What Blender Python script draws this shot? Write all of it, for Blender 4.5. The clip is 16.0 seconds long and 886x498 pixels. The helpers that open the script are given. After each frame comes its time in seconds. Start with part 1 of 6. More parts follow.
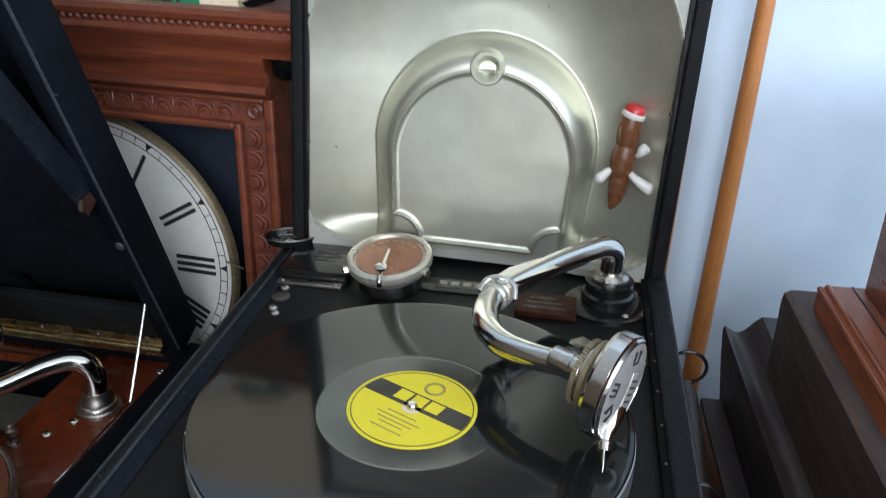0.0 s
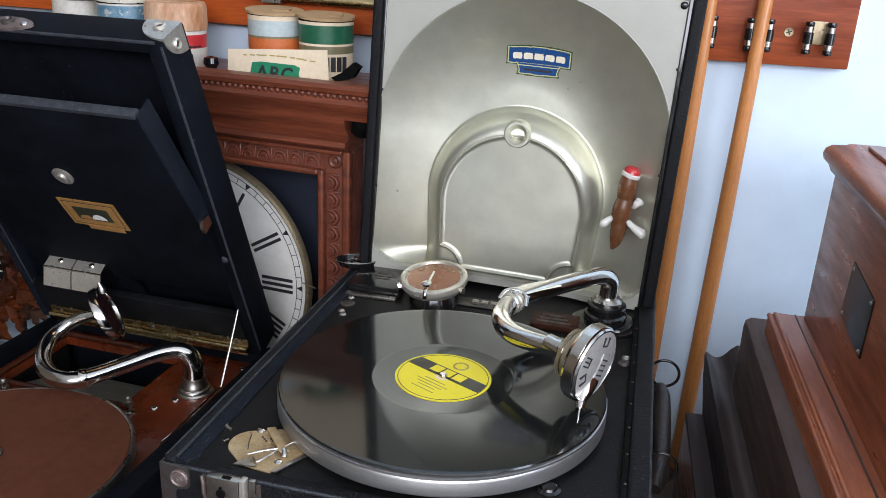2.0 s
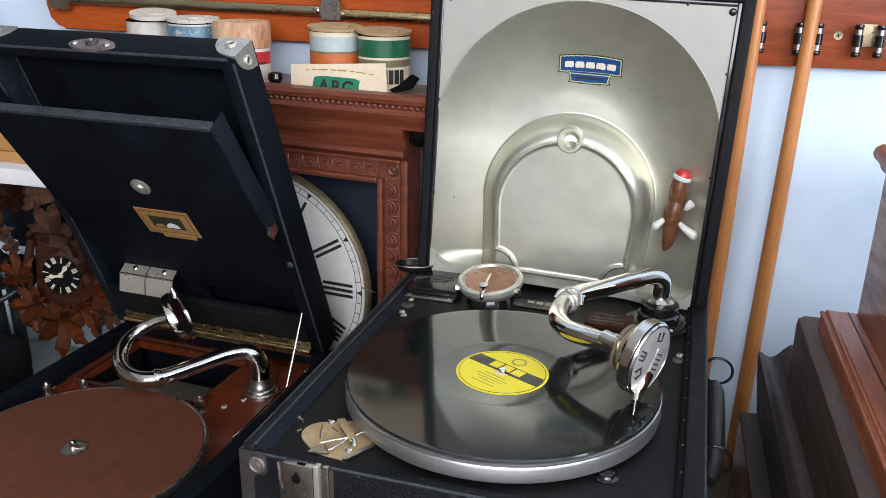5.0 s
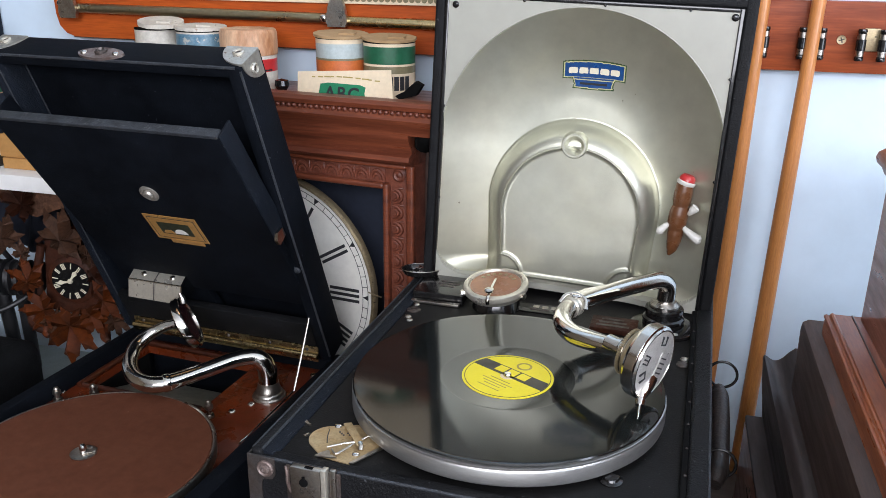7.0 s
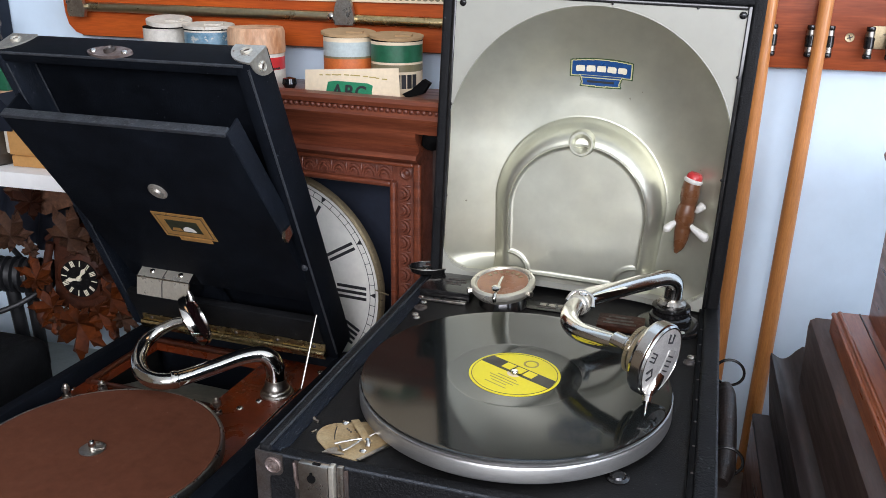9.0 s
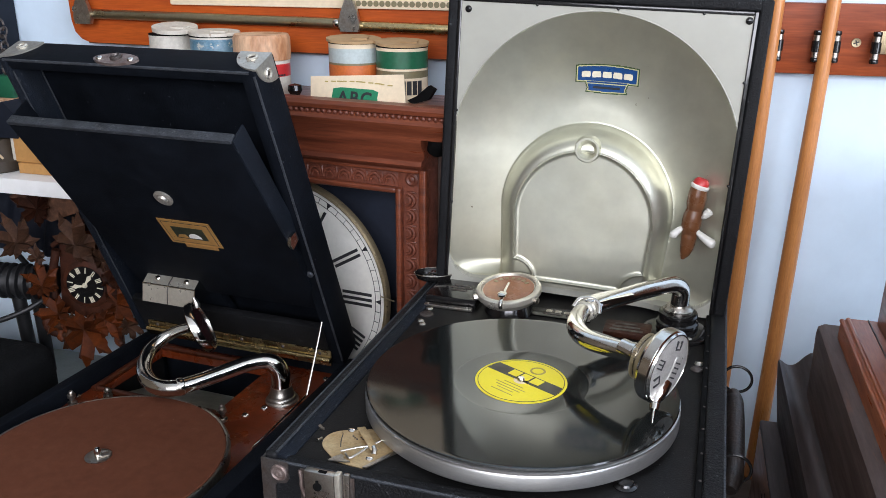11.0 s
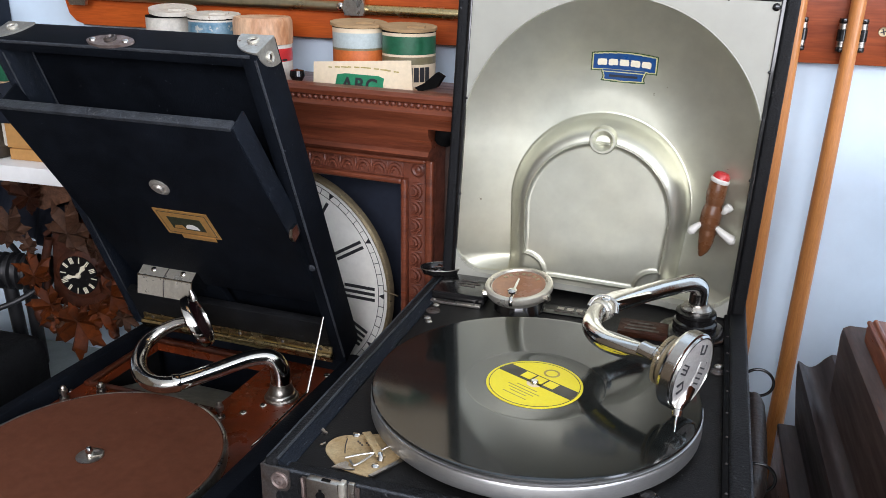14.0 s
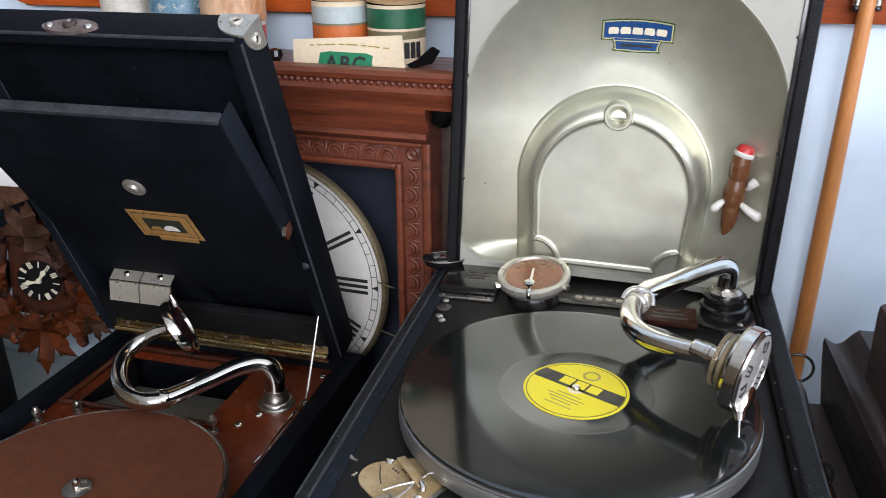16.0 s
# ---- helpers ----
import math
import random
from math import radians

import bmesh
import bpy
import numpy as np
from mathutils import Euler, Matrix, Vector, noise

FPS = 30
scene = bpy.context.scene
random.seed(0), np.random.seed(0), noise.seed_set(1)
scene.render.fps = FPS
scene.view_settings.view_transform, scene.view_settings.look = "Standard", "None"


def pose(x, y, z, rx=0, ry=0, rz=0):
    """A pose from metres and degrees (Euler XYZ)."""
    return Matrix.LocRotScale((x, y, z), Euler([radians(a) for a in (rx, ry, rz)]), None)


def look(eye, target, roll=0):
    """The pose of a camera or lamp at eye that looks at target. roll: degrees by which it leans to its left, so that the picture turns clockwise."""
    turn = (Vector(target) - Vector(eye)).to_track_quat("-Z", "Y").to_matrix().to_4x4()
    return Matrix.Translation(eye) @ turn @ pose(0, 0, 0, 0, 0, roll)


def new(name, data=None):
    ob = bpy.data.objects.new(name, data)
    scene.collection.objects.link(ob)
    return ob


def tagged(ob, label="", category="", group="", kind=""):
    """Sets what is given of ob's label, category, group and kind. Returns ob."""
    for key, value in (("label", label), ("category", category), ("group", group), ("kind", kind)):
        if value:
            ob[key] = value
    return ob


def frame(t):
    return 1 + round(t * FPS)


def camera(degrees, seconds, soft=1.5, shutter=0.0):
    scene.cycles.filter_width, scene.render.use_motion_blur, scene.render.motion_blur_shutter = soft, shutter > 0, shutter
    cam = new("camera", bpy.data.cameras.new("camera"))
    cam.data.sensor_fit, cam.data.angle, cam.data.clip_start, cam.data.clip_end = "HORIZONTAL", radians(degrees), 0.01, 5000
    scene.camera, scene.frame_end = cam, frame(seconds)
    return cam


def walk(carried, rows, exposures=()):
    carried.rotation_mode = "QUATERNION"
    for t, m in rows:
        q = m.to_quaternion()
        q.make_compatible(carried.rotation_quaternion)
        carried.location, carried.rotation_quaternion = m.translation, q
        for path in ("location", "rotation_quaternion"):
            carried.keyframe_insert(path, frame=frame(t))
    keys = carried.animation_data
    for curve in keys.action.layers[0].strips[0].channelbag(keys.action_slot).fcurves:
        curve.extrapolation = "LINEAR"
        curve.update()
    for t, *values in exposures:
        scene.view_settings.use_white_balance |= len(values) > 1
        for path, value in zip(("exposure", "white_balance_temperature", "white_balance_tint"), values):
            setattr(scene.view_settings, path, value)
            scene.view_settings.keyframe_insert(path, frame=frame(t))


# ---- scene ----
cam = camera(56.4, 16.0, soft=0.8, shutter=0.35)
PATH = [
    (0, (0.064, -0.39, 0.447), (-0.159, 1.41, -0.395), 1.4),
    (0.5, (0.061, -0.434, 0.468), (-0.21, 1.4, -0.284), 2.2),
    (1, (0.097, -0.504, 0.469), (-0.199, 1.33, -0.271), 3.3),
    (1.5, (0.111, -0.542, 0.472), (-0.228, 1.29, -0.255), 3.2),
    (2, (0.106, -0.563, 0.48), (-0.257, 1.277, -0.212), 2.8),
    (2.5, (0.109, -0.584, 0.479), (-0.264, 1.259, -0.203), 2.4),
    (3, (0.107, -0.598, 0.482), (-0.282, 1.243, -0.196), 2.4),
    (3.5, (0.106, -0.6, 0.481), (-0.321, 1.235, -0.19), 1.9),
    (4, (0.103, -0.597, 0.481), (-0.355, 1.231, -0.19), 1.7),
    (6.5, (0.107, -0.598, 0.484), (-0.384, 1.225, -0.177), 0.7),
    (7, (0.107, -0.602, 0.485), (-0.388, 1.22, -0.174), 0.7),
    (7.5, (0.105, -0.603, 0.483), (-0.393, 1.218, -0.178), 0.7),
    (8, (0.107, -0.601, 0.483), (-0.397, 1.218, -0.18), 0.7),
    (8.5, (0.107, -0.6, 0.483), (-0.4, 1.217, -0.182), 0.6),
    (9, (0.107, -0.604, 0.485), (-0.403, 1.213, -0.178), 0.6),
    (11.5, (0.104, -0.601, 0.485), (-0.42, 1.217, -0.164), 0.4),
    (12, (0.101, -0.598, 0.486), (-0.422, 1.219, -0.164), 0.5),
    (12.5, (0.098, -0.597, 0.484), (-0.425, 1.221, -0.166), 0.6),
    (13, (0.096, -0.597, 0.484), (-0.423, 1.221, -0.169), 0.9),
    (13.5, (0.093, -0.59, 0.482), (-0.424, 1.227, -0.174), 1.0),
    (14, (0.086, -0.572, 0.478), (-0.428, 1.239, -0.196), 1.0),
    (14.5, (0.067, -0.53, 0.471), (-0.447, 1.272, -0.226), 1.0),
    (15, (0.043, -0.495, 0.484), (-0.456, 1.298, -0.25), 0.1),
    (15.5, (0.021, -0.498, 0.481), (-0.443, 1.301, -0.26), -0.7),
    (16, (0.013, -0.521, 0.481), (-0.37, 1.291, -0.274), -0.4),
]
EXPOSURE = [(0.0, -0.06, 6050, 12), (1.0, -0.04, 6200, 15), (2.0, 0.03, 6250, 17), (4.0, 0.16, 6300, 17), (8.0, 0.14, 6350, 17), (12.5, 0.14, 6350, 17), (14.5, 0.22, 6400, 17), (16.0, 0.18, 6400, 17)]
walk(cam, [(t, look(eye, target, roll)) for t, eye, target, roll in PATH], EXPOSURE)

# ---- world, sun, window light ----
ROOM_X0, ROOM_X1, WALL_Y, BACK_Y, FLOOR_Z, CEIL_Z = -1.9, 1.7, 0.42, -2.6, -0.85, 1.65
TABLE_Z = -0.135

world = bpy.data.worlds.new("sky")
scene.world = world
world.use_nodes = True
wn = world.node_tree.nodes
sky = wn.new("ShaderNodeTexSky")
sky.sky_type, sky.sun_disc = "NISHITA", False
sky.sun_elevation, sky.sun_rotation = radians(42), radians(150)
world.node_tree.links.new(sky.outputs[0], wn["Background"].inputs[0])
wn["Background"].inputs[1].default_value = 0.12

sun = new("sun", bpy.data.lights.new("sun", "SUN"))
sun.data.energy, sun.data.angle, sun.data.color = 2.5, radians(0.6), (1.0, 0.95, 0.88)
sun.matrix_world = look((2.0, 6.0, 5.0), (0, 0, 0))


def window_lamp(eye, target, w, h, watts, color):
    lamp = new("window_light", bpy.data.lights.new("window_light", "AREA"))
    lamp.data.shape, lamp.data.size, lamp.data.size_y = "RECTANGLE", w, h
    lamp.data.energy, lamp.data.color = watts, color
    lamp.matrix_world = look(eye, target)
    return lamp


# openings: from, to, sill, head
SOUTH_WINDOW = (-0.5, 1.6, 0.75, 1.5)
EAST_WINDOW = (-1.75, -0.55, -0.1, 1.45)
window_lamp((0.55, BACK_Y + 0.03, 1.125), (0.45, 0, 0.55), 2.1, 0.75, 62, (0.94, 0.97, 1.0))
window_lamp((ROOM_X1 - 0.03, -1.15, 0.675), (0, -1.0, 0.675), 1.2, 1.55, 43, (0.80, 0.90, 1.0))



# ---- materials ----
def material(name, color, rough=0.5, metal=0.0, vary=0.12, scale=30.0, bump=0.0, bump_scale=200.0, rough_vary=0.1,
             stretch=(1, 1, 1), second=None, coat=0.0, spec=0.5, spots=None, piece=0.0):
    m = bpy.data.materials.new(name)
    m.use_nodes = True
    nt = m.node_tree
    n, link = nt.nodes, nt.links.new
    b = n["Principled BSDF"]
    tc = n.new("ShaderNodeTexCoord")
    mp = n.new("ShaderNodeMapping")
    mp.inputs["Scale"].default_value = stretch
    link(tc.outputs["Object"], mp.inputs["Vector"])

    def tex(s, detail=6.0, r=0.6):
        t = n.new("ShaderNodeTexNoise")
        t.inputs["Scale"].default_value, t.inputs["Detail"].default_value, t.inputs["Roughness"].default_value = s, detail, r
        link(mp.outputs[0], t.inputs["Vector"])
        return t.outputs["Fac"]

    def ramp(src, lo, hi, a, c):
        r = n.new("ShaderNodeMapRange")
        r.inputs[1].default_value, r.inputs[2].default_value, r.inputs[3].default_value, r.inputs[4].default_value = lo, hi, a, c
        link(src, r.inputs[0])
        return r.outputs[0]

    def mix(fac, a, c, kind="MIX"):
        x = n.new("ShaderNodeMix")
        x.data_type, x.blend_type = "RGBA", kind
        for sock, v in ((x.inputs[0], fac), (x.inputs[6], a), (x.inputs[7], c)):
            if isinstance(v, (int, float)):
                sock.default_value = v
            elif isinstance(v, tuple):
                sock.default_value = (*v[:3], 1)
            else:
                link(v, sock)
        return x.outputs[2]

    large, fine = tex(scale), tex(scale * 7, 4.0)
    c2 = second or tuple(v * 0.55 for v in color)
    col = mix(ramp(large, 0.35, 0.7, 0, 1), color, tuple(color[i] + (c2[i] - color[i]) * min(1, vary * 3) for i in range(3)))
    f = ramp(fine, 0.3, 0.7, 1 - vary * 0.6, 1 + vary * 0.6)
    comb = n.new("ShaderNodeCombineColor")
    for i in range(3):
        link(f, comb.inputs[i])
    col = mix(1.0, col, comb.outputs[0], "MULTIPLY")
    if spots:
        sc, lo, scol = spots
        col = mix(ramp(tex(sc, 3.0), lo, lo + 0.03, 0, 0.85), col, scol)
    if piece:
        oi = n.new("ShaderNodeObjectInfo")
        pv = n.new("ShaderNodeCombineColor")
        pr = ramp(oi.outputs["Random"], 0, 1, 1 - piece, 1 + piece)
        for i in range(3):
            link(pr, pv.inputs[i])
        col = mix(1.0, col, pv.outputs[0], "MULTIPLY")
    link(col, b.inputs["Base Color"])
    link(ramp(large, 0.3, 0.7, max(0.02, rough - rough_vary), min(1, rough + rough_vary)), b.inputs["Roughness"])
    b.inputs["Metallic"].default_value = metal
    b.inputs["Specular IOR Level"].default_value = spec
    b.inputs["Coat Weight"].default_value = coat
    b.inputs["Coat Roughness"].default_value = 0.12
    if bump:
        bp = n.new("ShaderNodeBump")
        bp.inputs["Strength"].default_value, bp.inputs["Distance"].default_value = bump, 0.002
        link(tex(bump_scale, 5.0), bp.inputs["Height"])
        link(bp.outputs[0], b.inputs["Normal"])
    return m


M = {}
M["leatherette"] = material("black_leatherette", (0.0043, 0.0045, 0.0050), 0.54, vary=0.33, scale=14, bump=0.6, bump_scale=520, second=(0.0098, 0.0102, 0.0115), spec=0.2, spots=(190, 0.675, (0.065, 0.068, 0.072)))
M["leather_blue"] = material("blue_black_leatherette", (0.0032, 0.0040, 0.0056), 0.64, vary=0.33, scale=9, bump=0.25, bump_scale=420, second=(0.0060, 0.008, 0.012), spec=0.07, spots=(210, 0.705, (0.05, 0.055, 0.065)))
M["leather_edge"] = material("worn_lit_leatherette_edge", (0.034, 0.039, 0.046), 0.55, vary=0.33, scale=50, bump=0.8, bump_scale=380, second=(0.014, 0.016, 0.020), spots=(240, 0.64, (0.085, 0.088, 0.09)))
M["leather_scuffed"] = material("scuffed_navy_leatherette", (0.0035, 0.0055, 0.0095), 0.6, vary=0.33, scale=30, bump=0.7, bump_scale=380, stretch=(3, 0.6, 3), second=(0.008, 0.012, 0.020), spec=0.2, spots=(260, 0.64, (0.06, 0.068, 0.078)))
M["board"] = material("black_motor_board", (0.0055, 0.0053, 0.0052), 0.5, vary=0.3, scale=18, bump=0.2, bump_scale=600, second=(0.011, 0.0106, 0.0102), spec=0.18, spots=(330, 0.70, (0.10, 0.095, 0.09)))
M["silver_paint"] = material("aged_silver_paint", (0.585, 0.590, 0.495), 0.39, 0.82, vary=0.17, scale=3.2, second=(0.37, 0.31, 0.18), bump=0.05, bump_scale=900, rough_vary=0.06, spots=(100, 0.735, (0.11, 0.085, 0.05)))
M["cream"] = material("cream_painted_metal", (0.35, 0.345, 0.295), 0.45, 0.0, vary=0.06, scale=6, second=(0.31, 0.29, 0.225), spots=(120, 0.76, (0.22, 0.17, 0.11)))
M["chrome"] = material("worn_nickel_plate", (0.66, 0.645, 0.61), 0.115, 1.0, vary=0.12, scale=60, rough_vary=0.06, second=(0.48, 0.44, 0.37), bump=0.05, bump_scale=420)
M["steel"] = material("brushed_steel", (0.46, 0.455, 0.44), 0.36, 0.88, vary=0.1, scale=30, stretch=(1, 1, 6), second=(0.30, 0.29, 0.26), rough_vary=0.05)
M["nickel_dull"] = material("dull_pitted_nickel", (0.50, 0.48, 0.44), 0.32, 1.0, vary=0.25, scale=70, second=(0.24, 0.19, 0.14), spots=(300, 0.7, (0.10, 0.07, 0.05)))
M["rusty"] = material("rust_flecked_steel", (0.125, 0.115, 0.11), 0.5, 0.8, vary=0.3, scale=90, second=(0.08, 0.052, 0.04), bump=0.3)
M["brass"] = material("tarnished_brass", (0.68, 0.55, 0.29), 0.24, 1.0, vary=0.25, scale=60, second=(0.38, 0.29, 0.15))
M["brass_plate"] = material("scratched_brass_plate", (0.40, 0.32, 0.19), 0.45, 0.7, vary=0.25, scale=80, second=(0.25, 0.20, 0.13), spots=(260, 0.66, (0.10, 0.08, 0.055)))
M["shellac"] = material("black_shellac", (0.009, 0.0105, 0.010), 0.085, vary=0.2, scale=12, rough_vary=0.035, spec=0.62, coat=0.08)
M["yellow"] = material("yellow_paper_label", (0.80, 0.66, 0.02), 0.5, vary=0.06, scale=60, second=(0.74, 0.58, 0.02))
M["label_black"] = material("printed_black", (0.035, 0.03, 0.022), 0.5, vary=0.1, scale=60)
M["felt"] = material("brown_felt", (0.118, 0.041, 0.0215), 0.95, vary=0.18, scale=14, bump=0.3, bump_scale=1800, second=(0.098, 0.032, 0.017), spec=0.1, spots=(190, 0.745, (0.26, 0.15, 0.11)))
M["brown_leather"] = material("red_brown_lacquer_board", (0.155, 0.027, 0.006), 0.28, vary=0.28, scale=16, bump=0.15, bump_scale=700, second=(0.078, 0.013, 0.004), coat=0.35, spots=(200, 0.77, (0.16, 0.07, 0.04)))
M["wood_red"] = material("red_brown_polished_wood", (0.205, 0.054, 0.024), 0.36, vary=0.33, scale=15, stretch=(0.5, 7, 9), second=(0.085, 0.020, 0.009), bump=0.16, bump_scale=60, coat=0.15)
M["wood_carved"] = material("carved_mahogany", (0.19, 0.055, 0.030), 0.42, vary=0.3, scale=50, second=(0.08, 0.021, 0.011), bump=0.2, bump_scale=300)
M["wood_dark"] = material("dark_stained_wood", (0.078, 0.047, 0.036), 0.45, vary=0.33, scale=18, stretch=(6, 0.6, 6), second=(0.044, 0.023, 0.018), bump=0.10, bump_scale=80, coat=0.0, spots=(30, 0.66, (0.10, 0.042, 0.025)))
M["wood_box"] = material("oiled_walnut", (0.36, 0.098, 0.032), 0.34, vary=0.33, scale=16, stretch=(6, 0.7, 6), second=(0.17, 0.042, 0.015), bump=0.12, bump_scale=90, coat=0.25)
M["rail_wood"] = material("orange_varnished_wood", (0.44, 0.085, 0.012), 0.5, vary=0.28, scale=12, stretch=(0.6, 5, 7), second=(0.30, 0.045, 0.008), coat=0.03, spec=0.2)
M["wood_ebonised"] = material("ebonised_wood", (0.046, 0.033, 0.030), 0.5, vary=0.3, scale=18, stretch=(6, 0.6, 6), second=(0.026, 0.018, 0.016), bump=0.08, bump_scale=80, spots=(30, 0.68, (0.09, 0.042, 0.027)))
M["cue"] = material("honey_varnished_rod", (0.55, 0.225, 0.065), 0.34, vary=0.25, scale=22, stretch=(8, 8, 0.6), second=(0.40, 0.145, 0.042), coat=0.15)
M["pine"] = material("pale_pine", (0.66, 0.45, 0.22), 0.5, vary=0.2, scale=16, stretch=(8, 0.6, 8), second=(0.52, 0.31, 0.13))
M["wall"] = material("cool_white_wall_paint", (0.605, 0.725, 0.83), 0.75, vary=0.05, scale=4, bump=0.08, bump_scale=90, second=(0.575, 0.70, 0.81), spots=(42, 0.79, (0.42, 0.44, 0.47)))
M["ceiling"] = material("white_ceiling_paint", (0.80, 0.80, 0.78), 0.85, vary=0.04, scale=5)
M["floor"] = material("brown_carpet", (0.16, 0.12, 0.09), 0.95, vary=0.2, scale=40, bump=0.4, bump_scale=400)
M["table"] = material("dark_table_top", (0.05, 0.032, 0.022), 0.45, vary=0.25, scale=14, stretch=(0.7, 6, 6))
M["white"] = material("white_gloss_paint", (0.80, 0.80, 0.78), 0.4, vary=0.05, scale=10, second=(0.72, 0.71, 0.68))
M["dial"] = material("aged_white_dial", (0.74, 0.72, 0.66), 0.5, vary=0.1, scale=14, second=(0.54, 0.50, 0.43), spots=(160, 0.78, (0.3, 0.26, 0.2)))
M["ink"] = material("black_ink", (0.02, 0.02, 0.022), 0.5, vary=0.1)
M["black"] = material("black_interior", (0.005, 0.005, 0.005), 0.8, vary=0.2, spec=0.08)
M["bakelite"] = material("black_bakelite", (0.009, 0.0085, 0.0085), 0.16, vary=0.15, scale=30, coat=0.1)
M["leather_handle"] = material("worn_black_leather", (0.011, 0.0095, 0.009), 0.38, vary=0.33, scale=60, bump=0.4, bump_scale=300, second=(0.035, 0.024, 0.019))
M["cardboard"] = material("brown_cardboard", (0.40, 0.26, 0.13), 0.8, vary=0.15, scale=30, second=(0.30, 0.18, 0.08))
M["paper"] = material("yellowed_paper", (0.74, 0.61, 0.43), 0.7, vary=0.1, scale=26, second=(0.60, 0.47, 0.30))
M["off_white"] = material("stained_white_card", (0.60, 0.57, 0.50), 0.65, vary=0.22, scale=30, second=(0.46, 0.40, 0.32), bump=0.2, spots=(90, 0.69, (0.30, 0.23, 0.16)))
M["can_blue"] = material("mottled_blue_tin", (0.06, 0.17, 0.25), 0.5, vary=0.33, scale=60, second=(0.25, 0.33, 0.37), spots=(75, 0.60, (0.48, 0.46, 0.40)))
M["can_green"] = material("green_printed_card", (0.015, 0.12, 0.055), 0.38, vary=0.2, scale=40, second=(0.01, 0.075, 0.04))
M["can_grey"] = material("grey_blue_printed_card", (0.42, 0.48, 0.47), 0.5, vary=0.15, scale=50, second=(0.33, 0.36, 0.34))
M["can_orange"] = material("orange_printed_card", (0.56, 0.14, 0.03), 0.5, vary=0.2, scale=50, second=(0.42, 0.09, 0.02))
M["can_olive"] = material("olive_printed_card", (0.20, 0.17, 0.09), 0.5, vary=0.2, scale=50)
M["can_tan"] = material("scuffed_tan_lid", (0.66, 0.44, 0.28), 0.6, vary=0.33, scale=40, stretch=(1, 1, 0.3), second=(0.36, 0.15, 0.06), bump=0.15, spots=(110, 0.70, (0.24, 0.11, 0.05)))
M["red"] = material("red_paint", (0.52, 0.03, 0.03), 0.35, vary=0.12, scale=60)
M["toy_brown"] = material("glossy_brown_plastic", (0.14, 0.055, 0.022), 0.28, vary=0.1, scale=60, second=(0.11, 0.04, 0.016))
M["toy_white"] = material("white_plastic", (0.74, 0.72, 0.66), 0.35, vary=0.06, scale=60)
M["mica"] = material("red_brown_diaphragm", (0.34, 0.145, 0.065), 0.25, 0.1, vary=0.25, scale=40, second=(0.22, 0.09, 0.06), coat=0.4)
M["maroon"] = material("dark_maroon_diaphragm", (0.06, 0.014, 0.014), 0.12, 0.3, vary=0.2, scale=30, coat=0.6)
M["gold"] = material("gold_printed_foil", (0.62, 0.33, 0.10), 0.35, 0.5, vary=0.15, scale=90)
M["badge_blue"] = material("blue_enamel_print", (0.010, 0.062, 0.20), 0.35, vary=0.2, scale=120)
M["carved_dark"] = material("carved_limewood_stained", (0.062, 0.018, 0.008), 0.55, vary=0.33, scale=45, second=(0.020, 0.007, 0.004), bump=0.6, bump_scale=130, spec=0.2)
# orange patches over near-black wood paint in the glints on the carving
M["carved_glint"] = material("carved_wood_with_glints", (0.21, 0.046, 0.008), 0.5, vary=0.33, scale=26, second=(0.022, 0.008, 0.004), bump=0.6, bump_scale=130, spec=0.25)
M["bone"] = material("bone_white_plastic", (0.72, 0.66, 0.50), 0.4, vary=0.08, scale=60)
M["cable"] = material("black_rubber", (0.012, 0.012, 0.013), 0.45, vary=0.2, scale=40)
M["navy"] = material("dark_navy_matt", (0.016, 0.022, 0.04), 0.7, vary=0.2, scale=20)
M["grey_mirror"] = material("dull_tin", (0.46, 0.46, 0.38), 0.42, 0.5, vary=0.25, scale=14)

M["west_dark"] = material("dark_brown_unseen_wall", (0.12, 0.085, 0.05), 0.6, vary=0.2, scale=6, stretch=(6, 6, 0.6), second=(0.08, 0.055, 0.032))
M["wall_back"] = material("warm_white_wall_paint", (0.60, 0.595, 0.57), 0.8, vary=0.08, scale=3)
M["cast_face"] = material("cast_nickel_face", (0.66, 0.65, 0.62), 0.46, 0.55, vary=0.25, scale=110, second=(0.46, 0.44, 0.41), bump=0.35, bump_scale=330)
M["gold_line"] = material("pale_gold_print", (0.62, 0.58, 0.30), 0.4, 0.2, vary=0.1, scale=60)
M["label_grey"] = material("faded_brown_print", (0.40, 0.31, 0.08), 0.6, vary=0.2, scale=90)
M["nickel_worn"] = material("worn_nickel_showing_brown", (0.46, 0.445, 0.40), 0.40, 0.7, vary=0.25, scale=50, second=(0.33, 0.28, 0.22), spots=(150, 0.70, (0.16, 0.09, 0.06)))
M["nickel_clip"] = material("yellowed_bright_nickel", (0.62, 0.59, 0.51), 0.32, 0.7, vary=0.15, scale=50, second=(0.46, 0.41, 0.32))
M["badge_rim"] = material("moss_green_print", (0.045, 0.085, 0.03), 0.4, vary=0.2, scale=120)
M["badge_dark"] = material("dark_green_print", (0.03, 0.035, 0.02), 0.4, vary=0.2, scale=120)
M["green_ink"] = material("emerald_print", (0.01, 0.20, 0.09), 0.55, vary=0.15, scale=90)
M["tube_metal"] = material("yellowed_steel_tube", (0.40, 0.35, 0.23), 0.34, 1.0, vary=0.15, scale=30, second=(0.30, 0.25, 0.16))
M["dark_lip"] = material("dark_brown_lacquer", (0.055, 0.013, 0.005), 0.35, vary=0.25, scale=30, coat=0.2)
